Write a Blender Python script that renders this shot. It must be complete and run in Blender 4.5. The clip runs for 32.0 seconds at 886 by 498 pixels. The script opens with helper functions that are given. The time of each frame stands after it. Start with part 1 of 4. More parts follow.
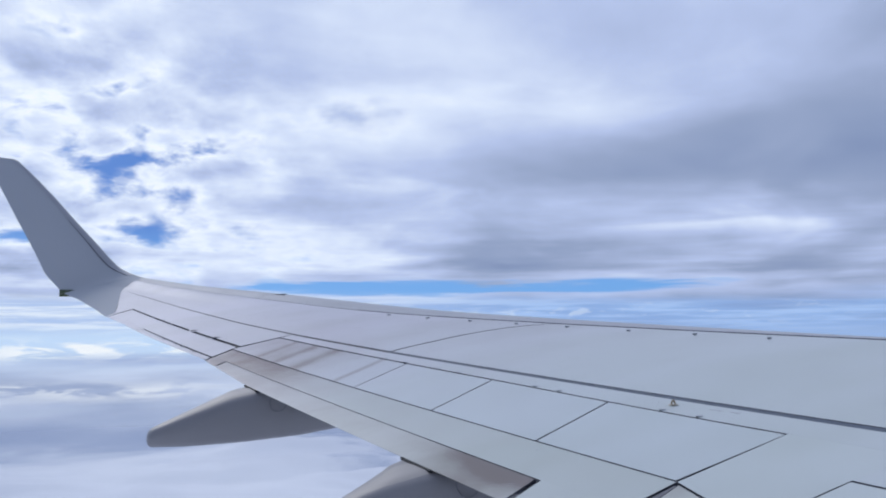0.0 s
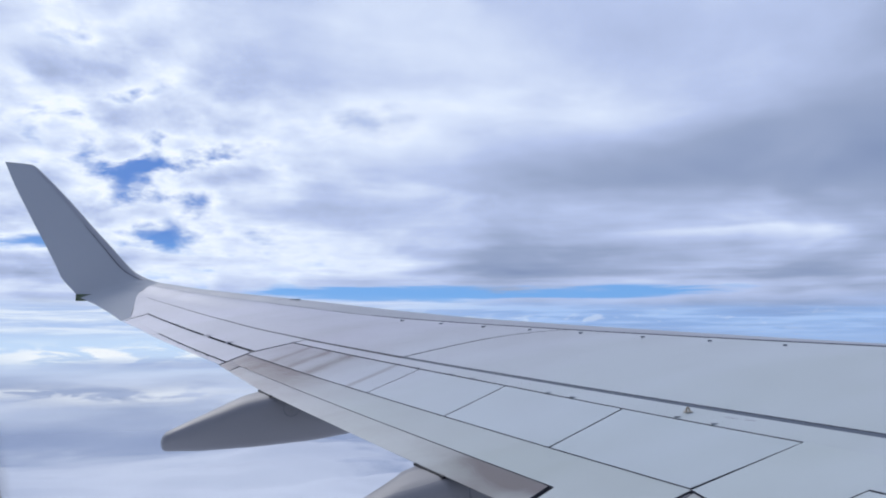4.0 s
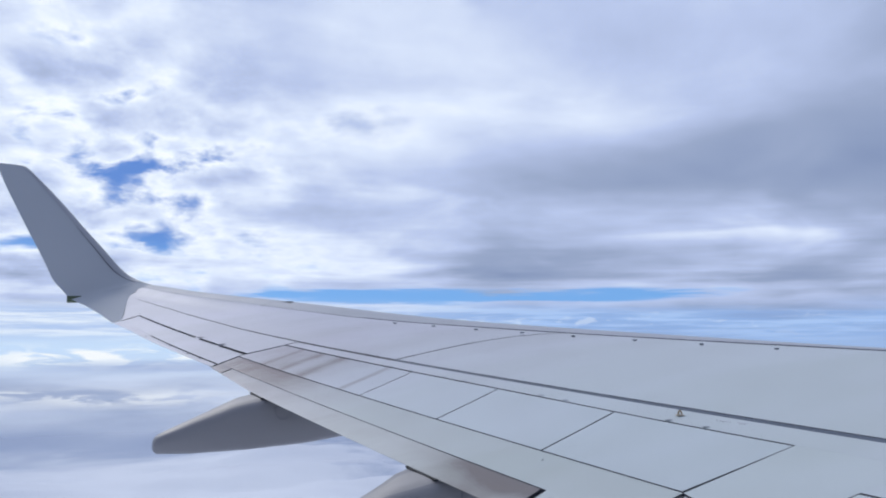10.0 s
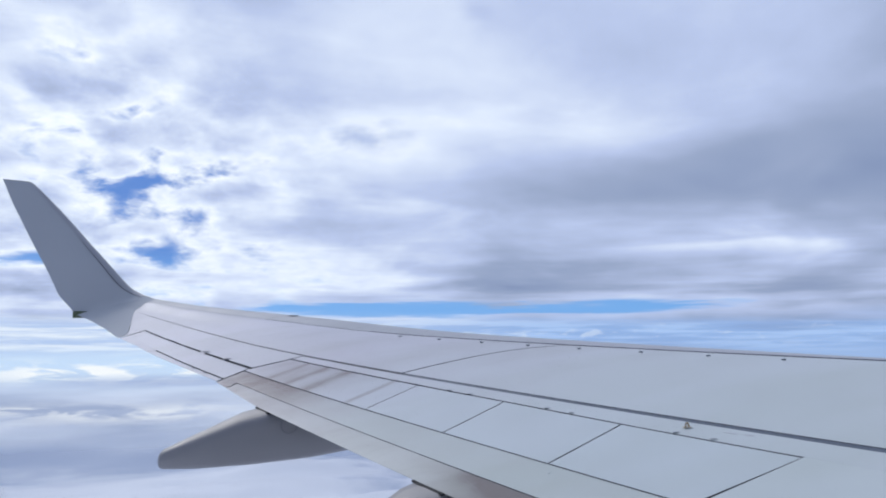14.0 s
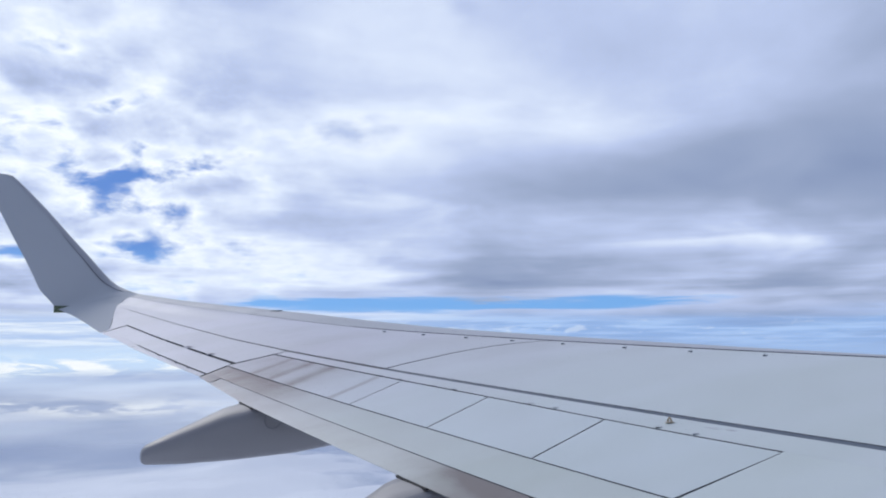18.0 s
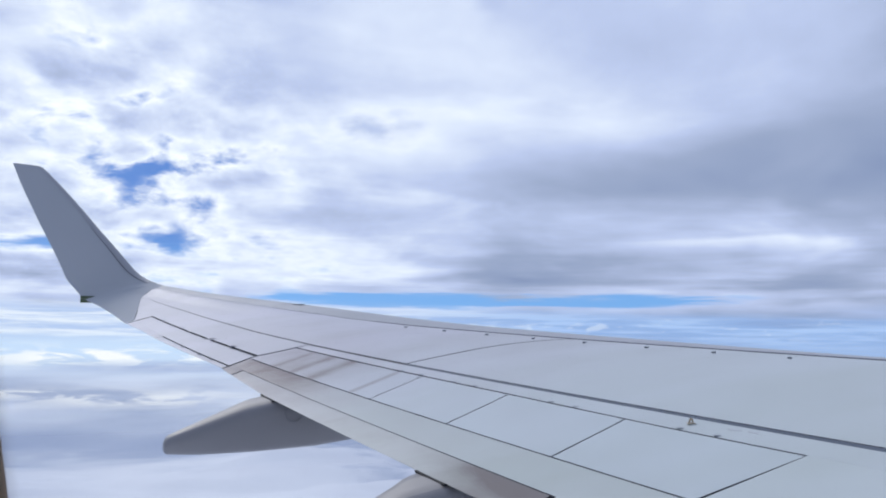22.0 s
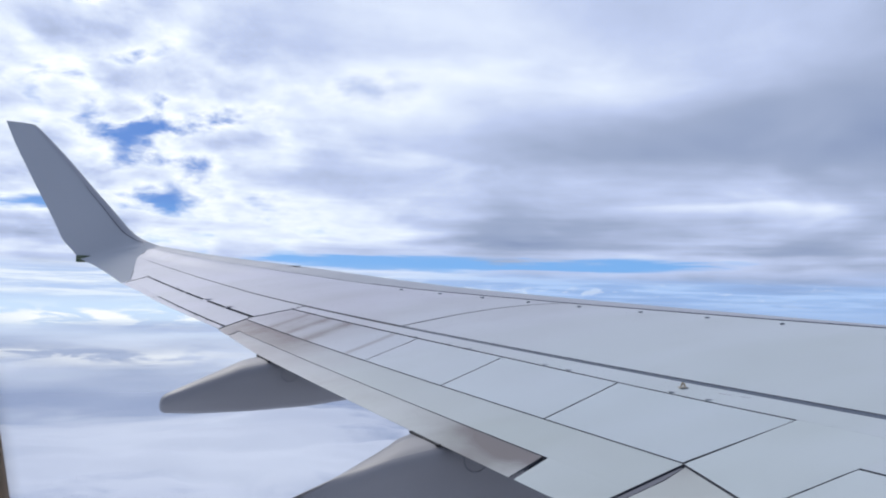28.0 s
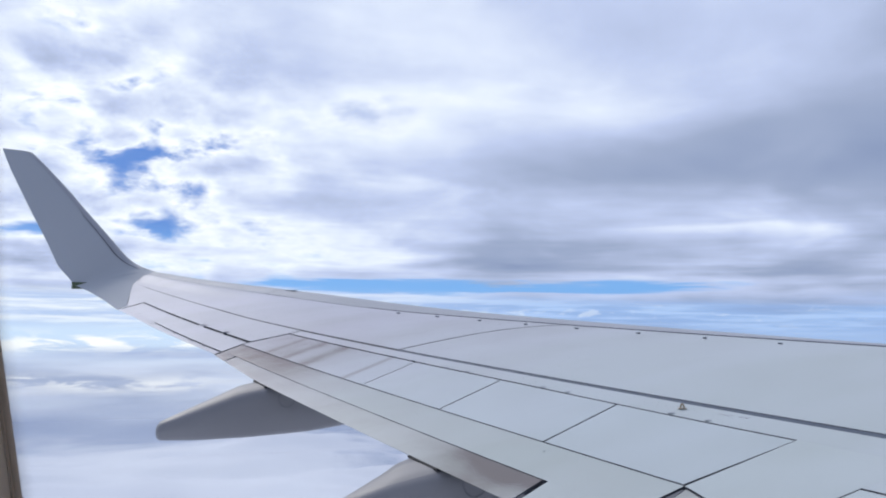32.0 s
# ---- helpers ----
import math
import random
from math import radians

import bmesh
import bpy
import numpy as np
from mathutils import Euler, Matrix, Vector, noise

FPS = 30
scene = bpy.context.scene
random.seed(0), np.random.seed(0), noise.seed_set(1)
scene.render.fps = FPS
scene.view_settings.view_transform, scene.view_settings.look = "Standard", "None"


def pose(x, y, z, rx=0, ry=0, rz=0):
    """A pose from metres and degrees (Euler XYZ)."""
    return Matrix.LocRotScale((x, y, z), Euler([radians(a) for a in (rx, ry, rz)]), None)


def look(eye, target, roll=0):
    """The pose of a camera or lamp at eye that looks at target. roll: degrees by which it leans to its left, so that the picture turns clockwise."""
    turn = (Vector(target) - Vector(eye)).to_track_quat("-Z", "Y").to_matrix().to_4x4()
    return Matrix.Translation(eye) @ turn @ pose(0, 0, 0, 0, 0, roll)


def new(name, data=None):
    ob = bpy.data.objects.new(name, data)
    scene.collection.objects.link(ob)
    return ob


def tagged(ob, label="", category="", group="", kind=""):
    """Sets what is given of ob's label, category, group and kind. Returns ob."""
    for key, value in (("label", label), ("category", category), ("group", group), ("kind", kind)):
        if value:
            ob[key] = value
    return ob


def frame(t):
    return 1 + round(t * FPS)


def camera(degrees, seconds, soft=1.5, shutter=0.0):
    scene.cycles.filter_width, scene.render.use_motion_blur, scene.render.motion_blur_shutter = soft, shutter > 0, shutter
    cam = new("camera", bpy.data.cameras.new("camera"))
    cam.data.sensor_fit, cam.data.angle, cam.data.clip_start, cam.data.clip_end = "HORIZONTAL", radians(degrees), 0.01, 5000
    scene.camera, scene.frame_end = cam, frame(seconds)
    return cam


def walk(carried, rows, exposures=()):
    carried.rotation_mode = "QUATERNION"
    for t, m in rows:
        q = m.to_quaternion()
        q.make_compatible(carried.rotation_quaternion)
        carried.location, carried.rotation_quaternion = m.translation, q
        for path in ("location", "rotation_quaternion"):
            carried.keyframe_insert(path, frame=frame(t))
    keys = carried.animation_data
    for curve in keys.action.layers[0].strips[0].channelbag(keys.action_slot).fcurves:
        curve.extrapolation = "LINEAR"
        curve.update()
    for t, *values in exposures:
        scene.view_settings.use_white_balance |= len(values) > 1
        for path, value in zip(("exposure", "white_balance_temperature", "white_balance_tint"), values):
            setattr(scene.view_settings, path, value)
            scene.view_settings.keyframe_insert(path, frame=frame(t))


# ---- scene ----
# Metres. x: the way the aircraft flies, y: outboard along the left wing, z: up.
cam = camera(58.4, 32.0, soft=2.0)
EYE = (-5.7615, 1.72, 0.6883)
# seconds, sideways drift of the hand, then the three turns in degrees
PATH = [
    (0, -0, 95.604, 0.427, -18.411),
    (0.5, -0, 95.637, 2.09, -18.163),
    (1, 0.0003, 95.697, 2.303, -17.117),
    (1.5, 0.001, 95.754, 1.09, -16.542),
    (2, 0.0009, 95.826, -0.003, -16.562),
    (2.5, 0.0004, 95.877, -0.235, -16.942),
    (3, 0.0001, 95.935, 0.124, -17.201),
    (3.5, -0, 95.994, 0.28, -17.388),
    (5.5, -0, 96.039, -0.015, -17.603),
    (6, -0, 96.015, 0.101, -17.6),
    (6.5, -0, 95.998, 0.036, -17.708),
    (7, -0, 96.089, -0.253, -17.826),
    (7.5, -0, 96.111, -0.268, -17.543),
    (8, -0, 96.154, -0.164, -17.362),
    (8.5, -0, 96.122, -0.094, -17.384),
    (9, -0, 96.185, -0.3, -17.578),
    (9.5, -0, 96.281, -0.378, -17.856),
    (10, -0, 96.209, 0.071, -17.978),
    (10.5, -0, 96.139, 0.238, -18.097),
    (11, -0, 96.224, 0.263, -18.034),
    (11.5, -0, 96.407, 0.292, -17.722),
    (12, -0, 96.604, 0.013, -17.715),
    (12.5, -0, 96.843, -0.045, -17.799),
    (13, -0, 96.996, 0.098, -17.777),
    (13.5, -0, 97.221, 0.197, -17.658),
    (14, -0, 97.141, 0.416, -17.586),
    (14.5, -0, 97.006, 0.458, -17.748),
    (16.5, -0, 96.571, 0.604, -18.196),
    (17, -0, 96.89, 0.459, -18.445),
    (17.5, -0, 96.805, 0.405, -18.65),
    (18, -0, 96.801, 0.342, -18.715),
    (18.5, -0, 96.855, 0.446, -18.168),
    (19, -0.0008, 96.934, 0.308, -17.465),
    (19.5, -0.0007, 97.011, 0.274, -17.244),
    (20, -0.0008, 96.99, 0.433, -17.407),
    (20.5, -0.0009, 96.893, 0.7, -17.503),
    (21, -0.0003, 96.215, 0.87, -17.132),
    (21.5, -0.0002, 95.934, 0.001, -17.004),
    (22, -0.0004, 96.53, -0.676, -17.213),
    (22.5, -0.0005, 96.709, -0.789, -17.282),
    (23, -0, 96.548, -1, -17.465),
    (23.5, -0, 96.123, -0.961, -17.466),
    (24, -0, 95.751, -0.888, -17.728),
    (24.5, -0, 96.247, -1.078, -18.141),
    (25, -0, 96.203, -1.221, -18.111),
    (25.5, -0, 95.429, -1.03, -18.236),
    (27.5, -0.0001, 94.217, -1.728, -17.409),
    (28, -0.0002, 93.874, -1.243, -17.542),
    (28.5, -0.0004, 93.792, -1.204, -17.842),
    (29, -0, 94.591, -1.209, -18.27),
    (29.5, -0, 94.969, -0.346, -18.184),
    (30, -0.0006, 94.724, 0.064, -17.754),
    (30.5, -0.0004, 94.615, -0.096, -17.456),
    (31, -0.0008, 94.805, -0.559, -17.434),
    (31.5, -0.0018, 95.167, -0.83, -17.664),
    (32, -0.0017, 95.534, -0.632, -17.751),
]
EXPOSURES = [(0.0, -0.08, 6260, 9), (6.0, -0.04, 6340, 9), (14.0, -0.01, 6420, 8), (24.0, 0.05, 6490, 8), (32.0, 0.09, 6600, 8)]
walk(cam, [(t, pose(EYE[0] + dx, EYE[1], EYE[2], rx, ry, rz)) for t, dx, rx, ry, rz in PATH], EXPOSURES)

# ---------------------------------------------------------------- node helpers
def tree_of(owner):
    owner.use_nodes = True
    tree = owner.node_tree
    tree.nodes.clear()
    return tree


class Nodes:
    """Short hand for building a node tree."""

    def __init__(self, tree):
        self.tree = tree

    def node(self, kind, **settings):
        n = self.tree.nodes.new(kind)
        for key, value in settings.items():
            setattr(n, key, value)
        return n

    def plug(self, socket, value):
        if isinstance(value, bpy.types.NodeSocket):
            self.tree.links.new(value, socket)
        elif value is not None:
            socket.default_value = value

    def math(self, op, a, b=None, c=None, clamp=False):
        n = self.node("ShaderNodeMath", operation=op, use_clamp=clamp)
        for s, v in zip(n.inputs, (a, b, c)):
            self.plug(s, v)
        return n.outputs[0]

    def total(self, values):
        out = values[0]
        for v in values[1:]:
            out = self.math("ADD", out, v)
        return out

    def noise(self, vector, scale, detail=4.0, rough=0.55, distortion=0.0):
        n = self.node("ShaderNodeTexNoise")
        for key, v in (("Vector", vector), ("Scale", scale), ("Detail", detail), ("Roughness", rough), ("Distortion", distortion)):
            self.plug(n.inputs[key], v)
        return n.outputs["Fac"]

    def steps(self, value, lo, hi, a=0.0, b=1.0):
        n = self.node("ShaderNodeMapRange", interpolation_type="SMOOTHSTEP")
        for s, v in zip(n.inputs, (value, lo, hi, a, b)):
            self.plug(s, v)
        return n.outputs[0]

    def mix(self, fac, a, b, blend="MIX"):
        n = self.node("ShaderNodeMix", data_type="RGBA", blend_type=blend)
        self.plug(n.inputs[0], fac)
        self.plug(n.inputs[6], a)
        self.plug(n.inputs[7], b)
        return n.outputs[2]

    def ramp(self, fac, stops):
        n = self.node("ShaderNodeValToRGB")
        r = n.color_ramp
        while len(r.elements) < len(stops):
            r.elements.new(0.5)
        for e, (p, c) in zip(r.elements, stops):
            e.position, e.color = p, (*c, 1)
        self.plug(n.inputs[0], fac)
        return n.outputs[0]

    def bell(self, x, y, x0, y0, sx, sy, gain):
        """A soft bump of that height round (x0, y0)."""
        a = self.math("DIVIDE", self.math("SUBTRACT", x, x0), sx)
        b = self.math("DIVIDE", self.math("SUBTRACT", y, y0), sy)
        r = self.math("ADD", self.math("MULTIPLY", a, a), self.math("MULTIPLY", b, b))
        return self.math("MULTIPLY", self.math("EXPONENT", self.math("MULTIPLY", r, -1.0)), gain)


# ---------------------------------------------------------------- sky and light
SUN_AZ, SUN_EL = -22.0, 40.0  # degrees from straight outboard towards the tail; above the horizon

world = bpy.data.worlds.new("sky")
scene.world = world
W = Nodes(tree_of(world))
way = W.node("ShaderNodeTexCoord").outputs["Generated"]
sep = W.node("ShaderNodeSeparateXYZ")
W.plug(sep.inputs[0], way)
dx, dy, dz = sep.outputs
az = W.math("MULTIPLY", W.math("ARCTAN2", dx, dy), 57.2958)
el = W.math("MULTIPLY", W.math("ARCSINE", dz), 57.2958)


def sheet(height_shift, up):
    """Where the ray meets a level cloud sheet."""
    h = W.math("ADD", W.math("MAXIMUM", W.math("MULTIPLY", dz, up), 0.0), height_shift)
    c = W.node("ShaderNodeCombineXYZ")
    W.plug(c.inputs[0], W.math("DIVIDE", dx, h))
    W.plug(c.inputs[1], W.math("DIVIDE", dy, h))
    return c.outputs[0]


over = sheet(0.11, 1.0)
thick = sheet(0.20, 1.0)
round_ = sheet(0.35, 1.0)
under = sheet(0.06, -1.0)


def flat(across, up):
    """Angles as a plane, for cloud layers seen edge on."""
    c = W.node("ShaderNodeCombineXYZ")
    W.plug(c.inputs[0], W.math("MULTIPLY", az, across))
    W.plug(c.inputs[1], W.math("MULTIPLY", el, up))
    return c.outputs[0]


def centred(value, gain):
    return W.math("MULTIPLY", W.math("SUBTRACT", value, 0.5), gain)


def cells(scale, warp):
    """Rounded heaps, one beside the other."""
    n = W.node("ShaderNodeTexNoise")
    W.plug(n.inputs["Vector"], round_)
    n.inputs["Scale"].default_value, n.inputs["Detail"].default_value = scale * 0.8, 5.0
    pull = W.node("ShaderNodeVectorMath", operation="MULTIPLY_ADD")
    W.plug(pull.inputs[0], n.outputs["Color"])
    pull.inputs[1].default_value = (warp, warp, 0)
    W.plug(pull.inputs[2], round_)
    v = W.node("ShaderNodeTexVoronoi", feature="SMOOTH_F1", voronoi_dimensions="2D")
    W.plug(v.inputs["Vector"], pull.outputs[0])
    v.inputs["Scale"].default_value, v.inputs["Smoothness"].default_value = scale, 0.3
    return W.math("SUBTRACT", 0.62, v.outputs["Distance"])


big = W.noise(over, 0.75, 7.0, 0.46, 0.35)
veil = W.noise(thick, 1.5, 7.0, 0.48, 0.6)
puff = W.noise(thick, 5.2, 8.0, 0.62, 0.2)
moved = W.node("ShaderNodeVectorMath", operation="ADD")
W.plug(moved.inputs[0], round_)
moved.inputs[1].default_value = (-0.022, 0.035, 0.0)
billow = W.noise(round_, 6.5, 8.0, 0.60, 0.25)
facing = W.math("SUBTRACT", billow, W.noise(moved.outputs[0], 6.5, 8.0, 0.60, 0.25))
lumps = W.steps(W.noise(round_, 4.2, 7.0, 0.55, 0.35), 0.38, 0.62)
heaps = cells(8.5, 0.16)
strata = W.noise(flat(0.055, 0.75), 1.0, 7.0, 0.55, 0.25)
threads = W.noise(flat(0.14, 2.6), 1.0, 6.0, 0.58, 0.2)

# the shapes are bent by the noise, so that no outline is smooth
az2 = W.math("ADD", az, centred(big, 22.0))
el2 = W.math("ADD", el, W.math("ADD", centred(veil, W.steps(el, 0.0, 14.0, 1.6, 9.0)), centred(strata, 1.6)))
el3 = W.math("ADD", el, centred(strata, 1.3))

# thickness of the overcast: broken heaps towards the tail, a closed sheet ahead
broken = W.bell(az2, el2, -5.5, 12.5, 12.5, 10.0, 1.0)
low_sky = W.bell(0.0, el, 0.0, 4.0, 1.0, 3.2, 1.0)
layer = W.total([
    W.math("ADD", centred(big, 1.25), 0.56),
    W.math("MULTIPLY", centred(veil, 0.80), W.math("MULTIPLY_ADD", broken, -0.5, 1.0)),
    W.math("MULTIPLY", W.math("SUBTRACT", puff, 0.5), W.math("MULTIPLY_ADD", broken, 0.34, 0.08)),
    W.math("MULTIPLY", W.math("SUBTRACT", billow, 0.5), W.math("MULTIPLY_ADD", broken, 1.45, 0.06)),
    W.math("MULTIPLY", W.math("SUBTRACT", heaps, 0.22), W.math("MULTIPLY", broken, 0.55)),
    W.math("MULTIPLY", broken, -0.20),
    W.math("MULTIPLY", centred(strata, 1.15), low_sky),
    W.math("MULTIPLY", centred(threads, 0.22), low_sky),
    W.math("MULTIPLY", W.math("SUBTRACT", lumps, 0.5), W.math("MULTIPLY", broken, 0.34)),
    # holes
    W.bell(az2, el2, -3.0, 12.0, 3.4, 2.8, -0.31),
    W.bell(az2, el2, 2.0, 9.0, 4.5, 2.0, -0.33),
    W.bell(az2, el3, 0.0, 6.5, 8.0, 0.9, -0.32),
    W.bell(az2, el3, -12.0, 5.8, 5.0, 0.6, -0.34),
    W.bell(az2, el3, 37.0, 7.0, 5.0, 0.4, -0.25),
    # thin, bright places
    W.bell(az2, el2, -10.0, 19.0, 9.0, 6.0, -0.20),
    W.bell(az2, el2, 12.0, 14.6, 8.0, 2.0, -0.24),
    W.bell(az2, el2, 25.0, 15.4, 6.0, 1.7, -0.17),
    W.bell(az2, el2, 4.0, 4.6, 11.0, 1.3, -0.24),
    W.bell(az2, el3, 38.0, 6.6, 9.0, 0.5, -0.16),
    W.bell(az, el, 11.0, 21.5, 12.0, 5.0, -0.20),
    # thick, dark places
    W.bell(az2, el2, 41.0, 11.5, 15.0, 5.0, 0.36),
    W.bell(az, el, 48.0, 18.0, 14.0, 9.0, 0.19),
    W.bell(az2, el2, 14.0, 10.4, 12.0, 0.9, 0.09),
    W.bell(az2, el3, 21.0, 4.5, 10.0, 0.7, 0.27),
    W.bell(az2, el3, 42.0, 4.0, 10.0, 1.3, 0.38),
    W.bell(az2, el2, 2.0, 22.5, 1.6, 0.9, 0.10),
    W.bell(az2, el2, 20.0, 23.4, 1.5, 0.8, 0.12),
])
light = W.math("SUBTRACT", W.math("MULTIPLY_ADD", layer, W.math("MULTIPLY_ADD", broken, -0.12, -0.72), W.math("MULTIPLY_ADD", broken, 0.07, 0.985)), W.math("MULTIPLY", facing, W.math("MULTIPLY_ADD", broken, -0.95, -0.10)))
clouds = W.ramp(light, [(0.0, (0.20, 0.27, 0.46)), (0.36, (0.342, 0.412, 0.605)), (0.60, (0.525, 0.61, 0.87)), (0.82, (0.785, 0.865, 1.04)), (0.97, (1.01, 1.06, 1.14))])

# clear air between the clouds, the blue of higher up
lift = W.node("ShaderNodeVectorMath", operation="ADD")
W.plug(lift.inputs[0], way)
lift.inputs[1].default_value = (0, 0, 0.45)
unit = W.node("ShaderNodeVectorMath", operation="NORMALIZE")
W.plug(unit.inputs[0], lift.outputs[0])
sky = W.node("ShaderNodeTexSky", sky_type="NISHITA", sun_disc=False)
sky.sun_elevation, sky.sun_rotation = radians(SUN_EL), radians(SUN_AZ)
W.plug(sky.inputs[0], unit.outputs[0])
blue = W.mix(1.0, sky.outputs[0], (0.03, 0.05, 0.08, 1), "MULTIPLY")
blue = W.mix(0.75, blue, W.mix(W.steps(el, 8.0, 3.0), (0.11, 0.25, 0.70, 1), (0.25, 0.53, 1.0, 1)))
slit = W.bell(az, W.math("ADD", el, centred(strata, 0.5)), 21.0, 2.85, 19.0, 0.62, 1.15)
hole = W.steps(W.math("SUBTRACT", layer, W.math("MULTIPLY", slit, W.steps(threads, 0.34, 0.70, 1.0, 0.6))), 0.22, -0.16)
upper = W.mix(hole, clouds, blue)
# haze towards the horizon, with thin bright layers in it
ahead = W.steps(az, 6.0, 26.0)
haze = W.mix(W.steps(threads, 0.40, 0.62), W.mix(ahead, (0.48, 0.62, 0.90, 1), (0.31, 0.465, 0.80, 1)), W.mix(ahead, (0.80, 0.88, 1.02, 1), (0.43, 0.60, 0.93, 1)))
haze = W.mix(W.math("MULTIPLY", W.steps(strata, 0.42, 0.62), W.steps(az, 25.0, 40.0, 0.0, 0.8)), haze, (0.25, 0.35, 0.61, 1))
tufts = W.steps(W.noise(flat(0.45, 1.5), 1.0, 6.0, 0.6, 0.3), 0.56, 0.68)
haze = W.mix(W.math("MULTIPLY", tufts, W.bell(0.0, el, 0.0, 0.9, 1.0, 0.7, 0.4)), haze, (0.86, 0.93, 1.04, 1))
upper = W.mix(W.steps(el3, 2.7, 1.3), upper, haze)
# below: bright haze, thin rolls, then a grey layer
low = W.noise(under, 0.4, 5.0, 0.45)
deep = W.mix(W.steps(low, 0.36, 0.64), (0.36, 0.435, 0.64, 1), (0.66, 0.74, 0.93, 1))
lower = W.mix(W.steps(el, -0.8, -3.4), W.mix(ahead, (0.60, 0.76, 0.99, 1), (0.36, 0.51, 0.82, 1)), deep)
rolls = W.noise(flat(0.11, 1.5), 1.0, 7.0, 0.60, 0.4)
el4 = W.math("ADD", el, centred(rolls, 1.2))
lower = W.mix(W.bell(az, el4, -1.0, -2.1, 8.0, 0.32, 0.75), lower, (0.37, 0.46, 0.72, 1))
lower = W.mix(W.bell(az, el4, -13.0, -2.6, 9.0, 0.5, 0.35), lower, (0.40, 0.48, 0.70, 1))
crest = W.total([W.bell(az, el4, -5.0, -1.35, 8.0, 0.50, 1.3), W.bell(az, el4, -4.0, -4.1, 6.0, 0.55, 0.7), W.bell(az, el4, -12.0, -3.7, 4.0, 0.30, 0.6)])
cloudlet = W.noise(flat(0.24, 1.5), 1.0, 7.0, 0.60, 0.5)
lower = W.mix(W.math("MULTIPLY", W.steps(cloudlet, 0.43, 0.56), crest, clamp=True), lower, (0.97, 1.0, 1.04, 1))
both = W.mix(W.steps(el, -0.7, 0.5), lower, upper)
# unseen sky away from the sun is dimmed, so inboard faces stay darker
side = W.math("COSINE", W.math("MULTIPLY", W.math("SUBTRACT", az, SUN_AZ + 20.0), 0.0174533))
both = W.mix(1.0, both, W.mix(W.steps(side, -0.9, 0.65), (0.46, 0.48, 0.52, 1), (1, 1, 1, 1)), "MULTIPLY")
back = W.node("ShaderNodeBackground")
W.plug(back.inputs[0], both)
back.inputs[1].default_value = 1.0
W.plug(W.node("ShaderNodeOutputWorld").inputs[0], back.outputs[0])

sun = new("sun", bpy.data.lights.new("sun", "SUN"))
sun.data.energy, sun.data.angle, sun.data.color = 1.3, radians(25), (1.0, 0.95, 0.9)
toward = Vector((math.sin(radians(SUN_AZ)) * math.cos(radians(SUN_EL)), math.cos(radians(SUN_AZ)) * math.cos(radians(SUN_EL)), math.sin(radians(SUN_EL))))
sun.matrix_world = look(toward * 50, (0, 0, 0))


